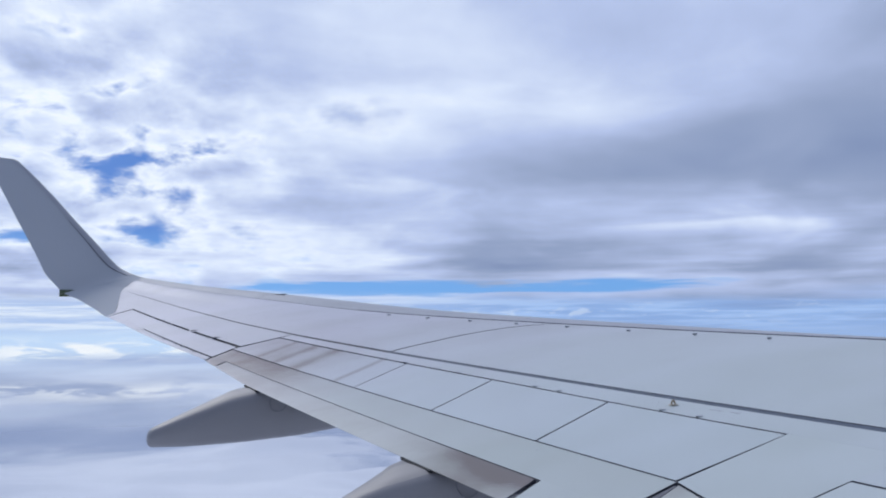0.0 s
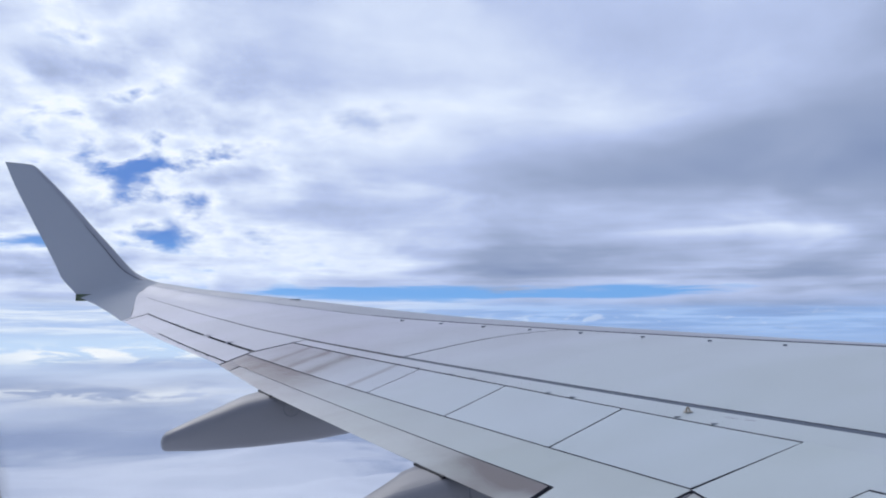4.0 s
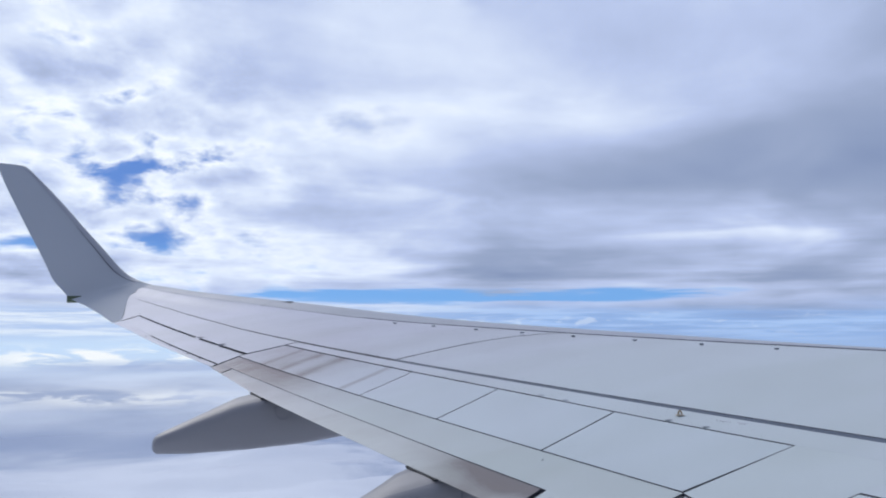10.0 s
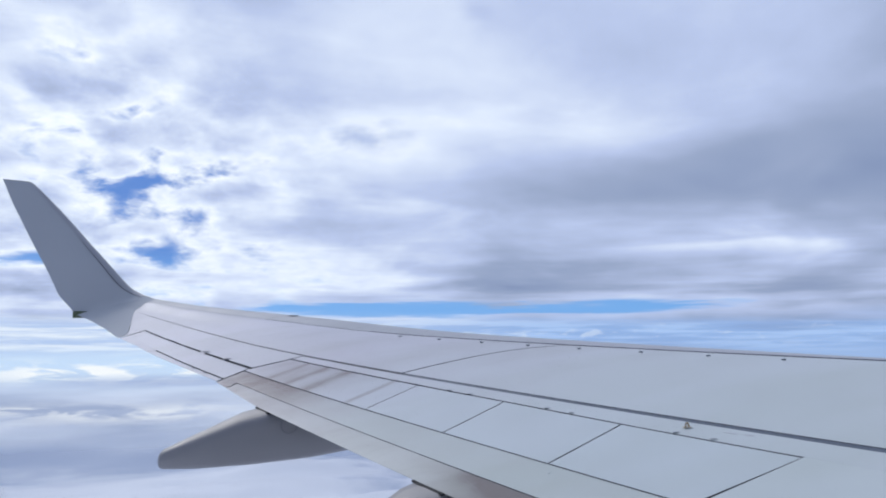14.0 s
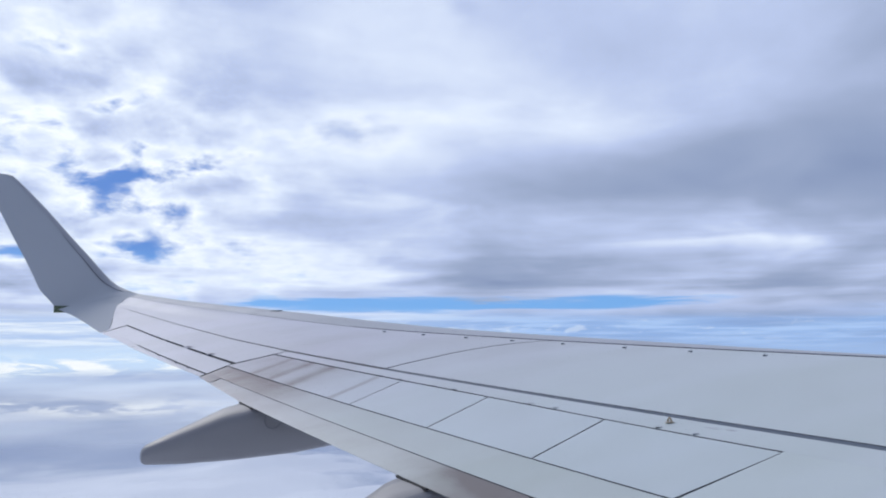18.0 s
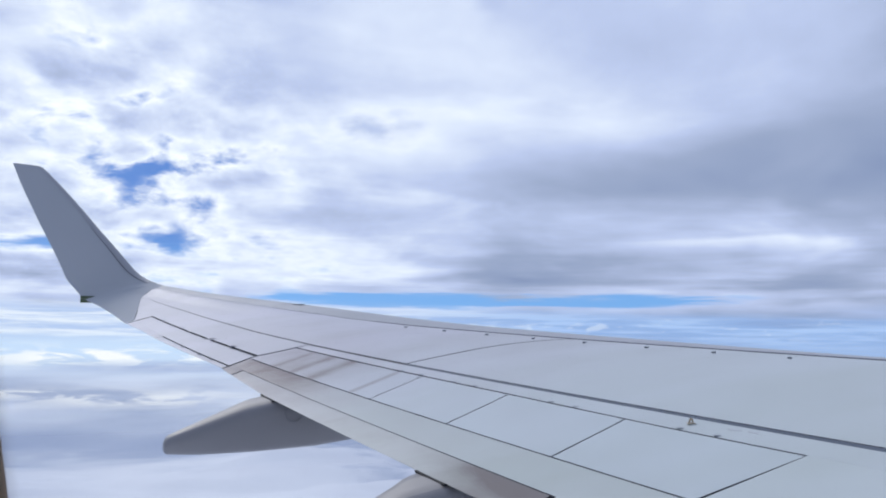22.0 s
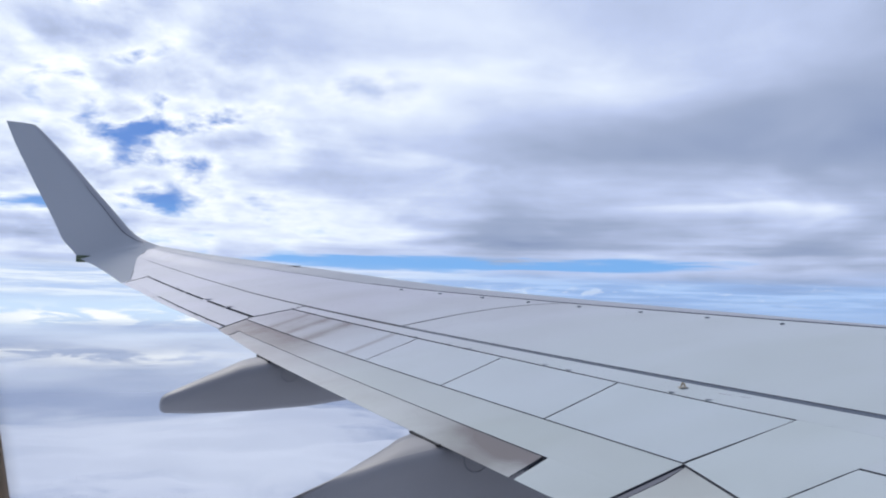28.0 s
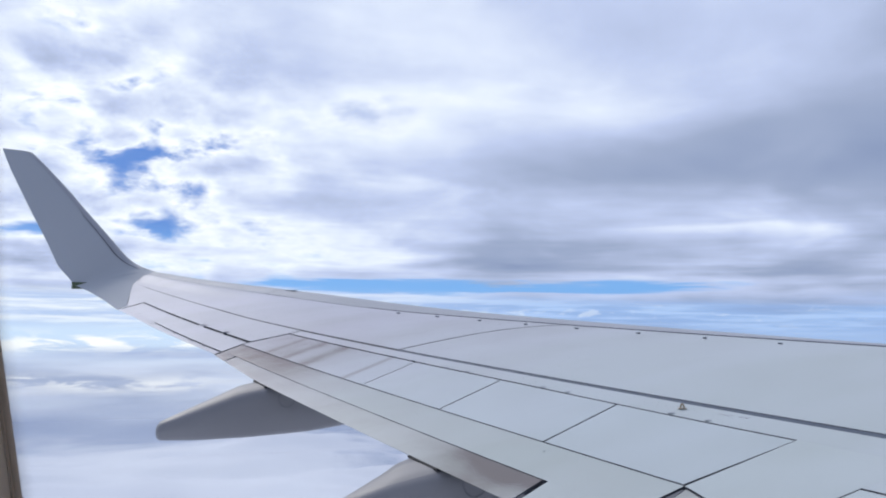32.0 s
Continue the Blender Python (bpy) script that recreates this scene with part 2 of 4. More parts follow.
# ---------------------------------------------------------------- materials
def surface(name, base, dark, rough=0.4, scale=3.0, metallic=0.0, streak=0.5, bump=0.0, soot=0.0, burnt=0.0, trails=0.0, shine=0.5, wash_gain=0.5, wash_width=1.6):
    """Painted or bare metal with blotches, streaks along the airflow and, with soot, brown marks behind the spoiler hinges."""
    m = bpy.data.materials.new(name)
    n = Nodes(tree_of(m))
    place = n.node("ShaderNodeTexCoord").outputs["Object"]
    flow = n.node("ShaderNodeMapping")
    n.plug(flow.inputs[0], place)
    flow.inputs[3].default_value = (0.18, 1.0, 1.0)
    blotch = n.noise(place, scale, 5.0, 0.6)
    lines = n.noise(flow.outputs[0], scale * 5.0, 4.0, 0.6)
    grain = n.noise(place, 90.0, 3.0, 0.6)
    dirt = n.total([n.math("MULTIPLY", n.math("SUBTRACT", blotch, 0.45), 1.2), n.math("MULTIPLY", n.math("SUBTRACT", lines, 0.5), streak), n.math("MULTIPLY", n.math("SUBTRACT", grain, 0.5), 0.15)])
    colour = n.mix(n.math("MULTIPLY", dirt, 1.0, clamp=True), (*base, 1), (*dark, 1))
    if soot:
        s = n.node("ShaderNodeSeparateXYZ")
        n.plug(s.inputs[0], place)
        along = n.math("ADD", n.math("MULTIPLY", s.outputs[1], 0.85), n.math("MULTIPLY_ADD", s.outputs[0], -0.5, -0.933))
        along = n.math("ADD", along, n.math("MULTIPLY", n.math("SUBTRACT", blotch, 0.5), 0.12))
        marks = [n.bell(along, 0.0, q, 0.0, w, 1.0, g) for q, w, g in ((9.26, 0.05, 0.6), (8.87, 0.07, 0.8), (8.50, 0.09, 0.9), (7.79, 0.035, 0.8))]
        wash = n.math("ADD", n.bell(s.outputs[1], 0.0, 8.9, 0.0, wash_width, 1.0, wash_gain), n.bell(s.outputs[1], 0.0, 5.12, 0.0, 0.42, 1.0, burnt))
        if burnt > 1.0:  # darkest along the hinge edge, near the inboard end
            behind = n.math("ADD", s.outputs[0], n.math("MULTIPLY", s.outputs[1], 0.2557))
            wash = n.math("ADD", wash, n.math("MULTIPLY", n.bell(s.outputs[1], 0.0, 5.10, 0.0, 0.60, 1.0, 1.0), n.steps(behind, -3.20, -3.0)))
        amount = n.math("MULTIPLY", n.math("MULTIPLY_ADD", n.total(marks), trails, wash), n.math("MULTIPLY", n.steps(blotch, 0.25, 0.7, 0.6, 1.0), soot), clamp=True)
        colour = n.mix(amount, colour, (0.22, 0.185, 0.185, 1))
    if soot:
        # aged paint: slightly green inboard, slightly pink outboard
        tint = n.mix(n.steps(n.math("ADD", s.outputs[1], n.math("MULTIPLY", blotch, 2.0)), 6.0, 11.5), (0.965, 1.0, 0.945, 1), (1.0, 0.955, 0.985, 1))
        colour = n.mix(1.0, colour, tint, "MULTIPLY")
        cloudy = n.noise(flow.outputs[0], 1.7, 4.0, 0.55)
        colour = n.mix(1.0, colour, n.mix(n.steps(cloudy, 0.3, 0.7), (0.955, 0.965, 0.95, 1), (1.03, 1.03, 1.045, 1)), "MULTIPLY")
    p = n.node("ShaderNodeBsdfPrincipled")
    n.plug(p.inputs["Base Color"], colour)
    n.plug(p.inputs["Roughness"], n.math("MULTIPLY_ADD", blotch, 0.25, rough - 0.1))
    p.inputs["Metallic"].default_value = metallic
    p.inputs["Specular IOR Level"].default_value = shine
    if bump:
        b = n.node("ShaderNodeBump")
        b.inputs["Strength"].default_value, b.inputs["Distance"].default_value = bump, 0.01
        n.plug(b.inputs["Height"], blotch)
        n.plug(p.inputs["Normal"], b.outputs[0])
    n.plug(n.node("ShaderNodeOutputMaterial").inputs[0], p.outputs[0])
    return m


PAINT = surface("grey_wing_paint", (0.605, 0.63, 0.672), (0.548, 0.568, 0.602), 0.48, 1.2, bump=0.03, soot=0.3, shine=0.25)
SPOILER = surface("spoiler_paint", (0.598, 0.63, 0.675), (0.543, 0.57, 0.607), 0.42, 1.6, soot=0.55, trails=1.3, wash_gain=1.25, wash_width=1.0, shine=0.25)
FLAP = surface("flap_paint", (0.55, 0.572, 0.58), (0.49, 0.495, 0.49), 0.45, 1.8, soot=1.0, wash_gain=1.3, wash_width=1.0, shine=0.25)
AFTFLAP = surface("aft_flap_paint", (0.60, 0.60, 0.595), (0.47, 0.45, 0.44), 0.45, 2.2, streak=0.9, soot=0.8, burnt=1.15, wash_gain=0.6, shine=0.25)
ROOT = surface("stained_root_paint", (0.605, 0.635, 0.665), (0.548, 0.57, 0.59), 0.48, 1.2, bump=0.03, soot=0.25, burnt=0.8, shine=0.25)
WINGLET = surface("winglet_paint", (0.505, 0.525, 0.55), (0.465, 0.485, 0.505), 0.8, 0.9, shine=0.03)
# fairings in two tones: skylight put into the top, shade into the body
FAIR_LIT = surface("fairing_top_lit", (0.37, 0.35, 0.335), (0.30, 0.285, 0.275), 0.5, 2.0)
FAIR_SHADED = surface("fairing_side_shaded", (0.265, 0.26, 0.268), (0.205, 0.20, 0.208), 0.45, 2.0)
SLAT = surface("slat_paint", (0.475, 0.49, 0.525), (0.43, 0.445, 0.47), 0.5, 1.5, shine=0.15)
METAL = surface("leading_edge_metal", (0.46, 0.47, 0.49), (0.38, 0.39, 0.41), 0.4, 4.0, metallic=0.35)
SEAL = surface("dark_sealant", (0.06, 0.065, 0.08), (0.04, 0.042, 0.052), 0.6, 8.0)
STRIP = surface("grey_sealant", (0.10, 0.125, 0.165), (0.08, 0.098, 0.13), 0.55, 8.0)
RING = surface("grey_cover_rim", (0.155, 0.155, 0.175), (0.12, 0.12, 0.135), 0.5, 20.0)
RUBBER = surface("black_rubber", (0.02, 0.02, 0.022), (0.012, 0.012, 0.012), 0.7, 12.0)
YELLOW = surface("worn_yellow_paint", (0.36, 0.29, 0.19), (0.20, 0.17, 0.13), 0.5, 30.0)
BEIGE = surface("worn_beige_paint", (0.60, 0.53, 0.42), (0.48, 0.42, 0.34), 0.5, 30.0)
OLIVE = surface("olive_lamp_cover", (0.085, 0.115, 0.06), (0.05, 0.07, 0.04), 0.25, 20.0)
LETTER = surface("grey_lettering", (0.44, 0.46, 0.49), (0.36, 0.38, 0.40), 0.5, 30.0)
MARK = surface("faint_marking", (0.55, 0.58, 0.605), (0.49, 0.515, 0.54), 0.5, 30.0)
PLASTIC = surface("cream_cabin_plastic", (0.60, 0.46, 0.33), (0.54, 0.40, 0.28), 0.55, 6.0)
SKIN = surface("fuselage_paint", (0.62, 0.63, 0.65), (0.54, 0.55, 0.57), 0.35, 1.5)


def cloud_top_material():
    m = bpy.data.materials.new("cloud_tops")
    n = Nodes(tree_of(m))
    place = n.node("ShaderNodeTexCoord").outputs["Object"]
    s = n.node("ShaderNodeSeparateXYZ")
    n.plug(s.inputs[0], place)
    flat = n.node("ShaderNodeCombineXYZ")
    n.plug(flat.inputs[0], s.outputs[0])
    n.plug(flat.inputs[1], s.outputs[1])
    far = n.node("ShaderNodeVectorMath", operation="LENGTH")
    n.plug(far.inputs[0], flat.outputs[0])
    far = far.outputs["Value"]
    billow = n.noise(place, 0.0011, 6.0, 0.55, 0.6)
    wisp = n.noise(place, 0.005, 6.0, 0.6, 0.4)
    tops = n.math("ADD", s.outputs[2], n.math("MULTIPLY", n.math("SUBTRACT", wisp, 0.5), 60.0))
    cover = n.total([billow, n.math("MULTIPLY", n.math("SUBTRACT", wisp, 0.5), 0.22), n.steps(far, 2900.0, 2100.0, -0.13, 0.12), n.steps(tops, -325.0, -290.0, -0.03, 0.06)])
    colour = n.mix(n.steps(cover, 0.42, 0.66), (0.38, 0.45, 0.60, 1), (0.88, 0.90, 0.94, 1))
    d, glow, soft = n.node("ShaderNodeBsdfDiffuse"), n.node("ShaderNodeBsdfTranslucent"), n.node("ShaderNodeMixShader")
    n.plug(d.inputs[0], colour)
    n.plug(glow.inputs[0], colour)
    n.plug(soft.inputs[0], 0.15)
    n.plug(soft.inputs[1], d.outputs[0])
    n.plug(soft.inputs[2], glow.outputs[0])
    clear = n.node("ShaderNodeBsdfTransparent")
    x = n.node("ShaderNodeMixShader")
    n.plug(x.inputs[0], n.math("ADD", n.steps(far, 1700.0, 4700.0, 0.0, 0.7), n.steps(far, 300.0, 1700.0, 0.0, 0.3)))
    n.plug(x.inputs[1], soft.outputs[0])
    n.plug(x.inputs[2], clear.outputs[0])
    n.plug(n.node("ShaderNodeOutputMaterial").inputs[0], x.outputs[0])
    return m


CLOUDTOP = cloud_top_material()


# ---------------------------------------------------------------- mesh helpers
def part(name, verts, faces, material, parent=None, label="", smooth=True, crease=40):
    """One mesh object; a child of parent, if there is one."""
    me = bpy.data.meshes.new(name)
    me.from_pydata([tuple(v) for v in verts], [], faces)
    me.materials.append(material)
    bm = bmesh.new()
    bm.from_mesh(me)
    bmesh.ops.remove_doubles(bm, verts=bm.verts, dist=1e-6)
    bmesh.ops.recalc_face_normals(bm, faces=bm.faces)
    bm.to_mesh(me)
    bm.free()
    if smooth:
        for poly in me.polygons:
            poly.use_smooth = True
        me.set_sharp_from_angle(angle=radians(crease))
    ob = new(name, me)
    if parent:
        ob.parent = parent
    if label:
        tagged(ob, label)
    return ob


def box(c, size, turn=0.0, bevel=0.0):
    """Vertices and faces of a bevelled box, turned about z by that many degrees."""
    bm = bmesh.new()
    bmesh.ops.create_cube(bm, size=1.0, matrix=pose(c[0], c[1], c[2], 0, 0, turn) @ Matrix.Diagonal((*size, 1)))
    if bevel:
        bmesh.ops.bevel(bm, geom=bm.edges[:], offset=bevel, segments=2, affect="EDGES")
    bm.verts.index_update()
    out = [v.co.copy() for v in bm.verts], [[v.index for v in f.verts] for f in bm.faces]
    bm.free()
    return out


def lerp(a, b, t):
    return a + (b - a) * t


def smooth01(t):
    t = min(1.0, max(0.0, t))
    return t * t * (3 - 2 * t)


# ---------------------------------------------------------------- the wing's form
UPPER_U = (0.0, 0.03, 0.10, 0.20, 0.35, 0.50, 0.65, 0.80, 1.0)
UPPER_H = (0.0, 0.025, 0.050, 0.066, 0.075, 0.068, 0.048, 0.022, -0.012)


def upper_height(u):
    """Height of the upper skin over the chord line, in chords: a smooth curve through the stations above."""
    if u >= 0.8:
        return 0.022 - 0.17 * (u - 0.8)
    k = max(i for i in range(len(UPPER_U) - 1) if UPPER_U[i] <= max(u, 0))

    def slope(i):
        if i == 0:
            return 1.1
        return (UPPER_H[i + 1] - UPPER_H[i - 1]) / (UPPER_U[i + 1] - UPPER_U[i - 1]) if i < 7 else -0.17
    a, b = UPPER_U[k], UPPER_U[k + 1]
    t, w = (u - a) / (b - a), b - a
    return ((2 * t**3 - 3 * t**2 + 1) * UPPER_H[k] + (t**3 - 2 * t**2 + t) * w * slope(k)
            + (3 * t**2 - 2 * t**3) * UPPER_H[k + 1] + (t**3 - t**2) * w * slope(k + 1))


def rise(y):
    """Dihedral and the bend of the wing under load."""
    s = y - 1.9
    return 0.081 * s + 0.0009 * s * s + 0.0000954 * s**3


def lead(y):
    return -0.5562 * (y - 5.5)


def trail(y):
    return -4.6331 - 0.2409 * (y - 5.5)


def chord(y):
    return lead(y) - trail(y)


def table(rows, x):
    """The value at x, straight from row to row."""
    if x <= rows[0][0]:
        return rows[0][1]
    for (a, va), (b, vb) in zip(rows, rows[1:]):
        if x <= b:
            return lerp(va, vb, (x - a) / (b - a))
    return rows[-1][1]


def fuller(y, u):
    """The outer wing is fuller ahead of the middle of the chord."""
    return table(((10.0, 0.0), (11.0, 0.012), (12.0, 0.036), (13.0, 0.050), (15.0, 0.066), (16.4, 0.085)), y) * smooth01((0.55 - u) / 0.22)


def slat_rise(y, u):
    """How far the slat and the fixed edge stand over the skin behind them."""
    return table(((5.7, 0.002), (6.3, 0.008), (7.05, 0.017), (8.0, 0.027), (9.4, 0.040), (10.3, 0.052), (11.2, 0.064), (12.4, 0.068), (13.9, 0.064), (15.2, 0.052), (16.4, 0.046)), y) * smooth01((0.322 - u) / 0.10)


def skin(y, u, lift=0.0):
    """A point of the upper skin at span y and u of the chord behind the leading edge."""
    x = lead(y) - u * chord(y)
    return Vector((x, y, rise(y) + chord(y) * upper_height(u) + 0.0484 * x + fuller(y, u) + lift))


def belly(y, u):
    """A point of the lower skin."""
    t = min(1.0, max(0.0, u))
    p = skin(y, u)
    depth = chord(y) * 0.118 * math.sqrt(t) * (1 - t) ** 0.85 * 1.45 if t < 1 else 0.0
    return Vector((p.x, p.y, p.z - max(0.02, depth)))


def tip_u(y):
    """The trailing edge, which runs a little aft of the straight line along the aileron."""
    return 0.981 + 0.0095 * (y - 9.44) + 0.025 * max(0.0, y - 12.8) + 0.009 * smooth01((y - 10.0) / 2.0)


def tip_start(u):
    """Span at which the winglet's own skin begins."""
    return table(((0.0, 16.62), (0.3, 16.43), (0.45, 16.36), (0.53, 16.26), (0.6, 16.10), (0.7, 15.72), (0.8, 15.20), (0.88, 14.66), (0.94, 14.18), (0.99, 13.80), (1.08, 13.66)), u)


def seam(y):
    """Chord share of the long seam over the rear spar."""
    return table(((0.0, 0.720), (8.0, 0.716), (9.6, 0.713), (11.0, 0.706), (13.0, 0.675), (15.6, 0.622), (18, 0.57)), y)


def seam_open(y):
    """The seam closes towards the tip."""
    return 1.0 - smooth01((y - 15.35) / 0.2)


def patch(name, y0, y1, u0, u1, material, parent, label="", ny=12, nu=6, thick=0.016, lift=0.0, rear=False):
    """A skin panel of the wing with its own rounded edges. The bounds are numbers or functions: y of u, u of y."""
    f = lambda v: v if callable(v) else (lambda _: v)
    y0, y1, u0, u1 = map(f, (y0, y1, u0, u1))
    ts = lambda n: [0.0, 0.012, *[i / n for i in range(1, n)], 0.988, 1.0]
    A, B = ts(nu), ts(ny)
    ymid = lambda b, u: lerp(y0(u), y1(u), b)
    top, low = [], []
    for i, a in enumerate(A):
        for j, b in enumerate(B):
            u = lerp(u0(0), u1(0), a)
            for _ in range(3):
                y = ymid(b, u)
                u = lerp(u0(y), u1(y), a)
            y = ymid(b, u)
            edge = i in (0, len(A) - 1) or j in (0, len(B) - 1)
            p = skin(y, u, (lift(y, u) if callable(lift) else lift) - (0.0005 if edge else 0.0))
            top.append(p)
            low.append(p - Vector((0, 0, lerp(thick, 0.003, a) if rear else thick)))
    n, m = len(A), len(B)
    k = n * m
    faces = []
    for i in range(n - 1):
        for j in range(m - 1):
            q = [i * m + j, i * m + j + 1, (i + 1) * m + j + 1, (i + 1) * m + j]
            faces += [q, [v + k for v in reversed(q)]]
    ring = [j for j in range(m)] + [i * m + m - 1 for i in range(1, n)] + [(n - 1) * m + j for j in range(m - 2, -1, -1)] + [i * m for i in range(n - 2, 0, -1)]
    faces += [[a, b, b + k, a + k] for a, b in zip(ring, ring[1:] + ring[:1])]
    ob = part(name, top + low, faces, material, parent, label)
    ob.data.materials.append(SEAL)
    for poly in ob.data.polygons:
        if poly.normal.z < 0.5 and not (rear and poly.normal.x < -0.5):
            poly.material_index = 1
    return ob


wing = tagged(new("aircraft_wing"), "light grey swept airliner wing with spoilers, flaps and upturned winglet", "aircraft wing")

# substructure, dark in the joints
ys = [1.78 + i * 0.35 for i in range(40)]
us = [0.0, 0.01, 0.03, 0.06, 0.10, 0.15, 0.2, 0.3, 0.4, 0.5, 0.6, 0.7, 0.8, 0.86, 0.90, 0.94, 0.97]
ring_of = lambda y: [skin(y, u, -0.055 if u < 0.33 else -0.020) for u in us] + [belly(y, u) + Vector((0, 0, -0.004)) for u in reversed(us[1:])]
rings = [ring_of(y) for y in ys]
m = len(rings[0])
verts = [p for r in rings for p in r]
faces = [[i * m + j, i * m + (j + 1) % m, (i + 1) * m + (j + 1) % m, (i + 1) * m + j] for i in range(len(ys) - 1) for j in range(m)]
faces += [list(range(m)), list(range((len(ys) - 1) * m, len(ys) * m))]
part("wing_box", verts, faces, SEAL, wing, "dark inner structure seen in the joints")

HINGE, SPEND, FLAPLINE = 0.757, 0.8905, 0.953
HINGEAT = lambda y: HINGE + 0.0045 * smooth01((6.8 - y) / 2.0)
INFRONT = lambda y: min(0.935, 0.8935 + 0.0625 * max(0.0, 4.495 - y))
FLAPSIDE = lambda u: 4.503 - 1.05 * max(0.0, u - 0.892)
SEALWIDE = lambda u: min(0.040, 0.018 + 0.8 * max(0.0, u - 0.894))

# fixed skin
patch("slat", 1.78, 12.742, 0.0, 0.318, SLAT, wing, "grey leading edge slat", ny=40, nu=16, lift=slat_rise)
patch("fixed_edge", 12.746, lambda u: tip_start(u), 0.0, 0.3262, SLAT, wing, "fixed leading edge outboard of the slat", ny=14, nu=16, lift=slat_rise)
patch("slat_seal", 1.78, 10.6, 0.3190, 0.3270, STRIP, wing, "dark seal behind the slat", ny=40, nu=2, thick=0.02, lift=0.005)
patch("skin_panel", 1.78, 7.976, 0.3275, lambda y: seam(y) - 0.005, PAINT, wing, ny=24, nu=14)
patch("skin_panel", 8.0, lambda u: tip_start(u) - 0.004, 0.3275, lambda y: seam(y) - 0.005 * seam_open(y), PAINT, wing, ny=30, nu=14)
patch("seam_strip", 1.78, 8.0, lambda y: seam(y) - 0.005, lambda y: seam(y) + 0.0048 * min(1.0, 1.75 - y / 8), STRIP, wing, "grey sealant along the rear spar", ny=24, nu=2, thick=0.008, lift=-0.004)
patch("seam_strip", 8.0, 15.5, lambda y: seam(y) - 0.005, lambda y: seam(y) + 0.0024, SEAL, wing, "dark sealant along the rear spar", ny=24, nu=2, thick=0.008, lift=-0.006)
patch("hinge_panel", 4.09, 9.647, lambda y: seam(y) + 0.005, lambda y: HINGEAT(y) - 0.0024 - 0.0011 * max(0.0, y - 5.5), PAINT, wing, ny=24, nu=3)
patch("aft_panel", 9.677, lambda u: tip_start(u) - 0.004, lambda y: seam(y) + 0.0005 + 0.0025 * seam_open(y), 0.8605, PAINT, wing, ny=24, nu=8)
patch("root_panel", lambda u: 4.0894 - 0.42 * max(0.0, u - 0.824), lambda u: 4.583 - 0.62 * max(0, u - HINGE - 0.0045), lambda y: HINGEAT(y) - 0.0023, lambda y: INFRONT(y) - 0.0022, ROOT, wing, ny=6, nu=8)
patch("root_panel", 1.78, 4.0892, 0.7255, 0.821, PAINT, wing, ny=8, nu=6)

# spoilers, hinged ahead, sides square to the hinge
DIVIDE = ((4.58, 4.51), (5.57, 5.34), (6.52, 6.25), (7.48, 7.20), (9.632, 9.622))
slant = lambda pair, off: (lambda u: lerp(pair[0], pair[1], (u - HINGE) / (SPEND - HINGE)) + off)
for k, (a, b) in enumerate(zip(DIVIDE, DIVIDE[1:])):
    sp = patch("spoiler", slant(a, 0.0055), slant(b, -0.0055), lambda y: HINGEAT(y) + 0.0012, SPEND - 0.0006, SPOILER, wing, ny=8, nu=6, lift=0.002)
    for y in [v for v in (9.2, 8.45, 7.79, 7.53, 7.12, 6.89, 6.16, 5.96, 5.24, 5.03) if a[0] < v < b[0]]:
        p = skin(y, HINGEAT(y) - 0.005)
        v, fc = box((p.x, p.y, p.z + 0.003), (0.035, 0.012, 0.005), -17, 0.001)
        part("hinge_fitting", v, fc, LETTER, sp)
patch("spoiler", 1.78, lambda u: 4.082 - 0.42 * (u - 0.824), 0.8240, lambda y: INFRONT(y) - 0.003, ROOT, wing, "inboard spoiler panel", ny=8, nu=5)

# flaps
patch("flap", lambda u: FLAPSIDE(u) + 0.005, lambda u: 9.607 - 2.3 * max(0, u - 0.889), lambda y: SPEND + 0.0001 + 0.0004 * max(0.0, y - 6.0), FLAPLINE - 0.0006, FLAP, wing, "main flap, grey with brown exhaust marks", ny=30, nu=4, lift=-0.002)
patch("aft_flap", lambda u: 4.94 - 2.2 * (u - FLAPLINE), lambda u: 9.115 - 2.6 * max(0, u - FLAPLINE), FLAPLINE + 0.0008, lambda y: 1.0 - 0.012 * max(0.0, y - 8.05), AFTFLAP, wing, "tan-grey aft flap with brown stains", ny=30, nu=4, lift=-0.003, rear=True)
patch("flap_end", lambda u: FLAPSIDE(u) + 0.005, lambda u: 4.905 - 2.2 * (u - FLAPLINE), FLAPLINE - 0.001, 1.0, FLAP, wing, ny=4, nu=3, lift=-0.002, rear=True)
patch("flap", 1.78, lambda u: FLAPSIDE(u) - SEALWIDE(u) - 0.004, INFRONT, 1.0, AFTFLAP, wing, "inboard flap", ny=10, nu=4, lift=-0.002, rear=True)
patch("seal_strip", lambda u: FLAPSIDE(u) - SEALWIDE(u), lambda u: FLAPSIDE(u) - 0.013, 0.897, 1.0, RING, wing, "grey seal between the flaps", ny=2, nu=6, lift=-0.002, rear=True)
patch("flap_end", lambda u: 9.14 - 2.6 * max(0, u - FLAPLINE), lambda u: 9.607 - 2.3 * max(0, u - 0.889), FLAPLINE - 0.0006, lambda y: 1.0 - 0.012 * max(0.0, y - 8.05), FLAP, wing, ny=3, nu=3, lift=-0.002, rear=True)

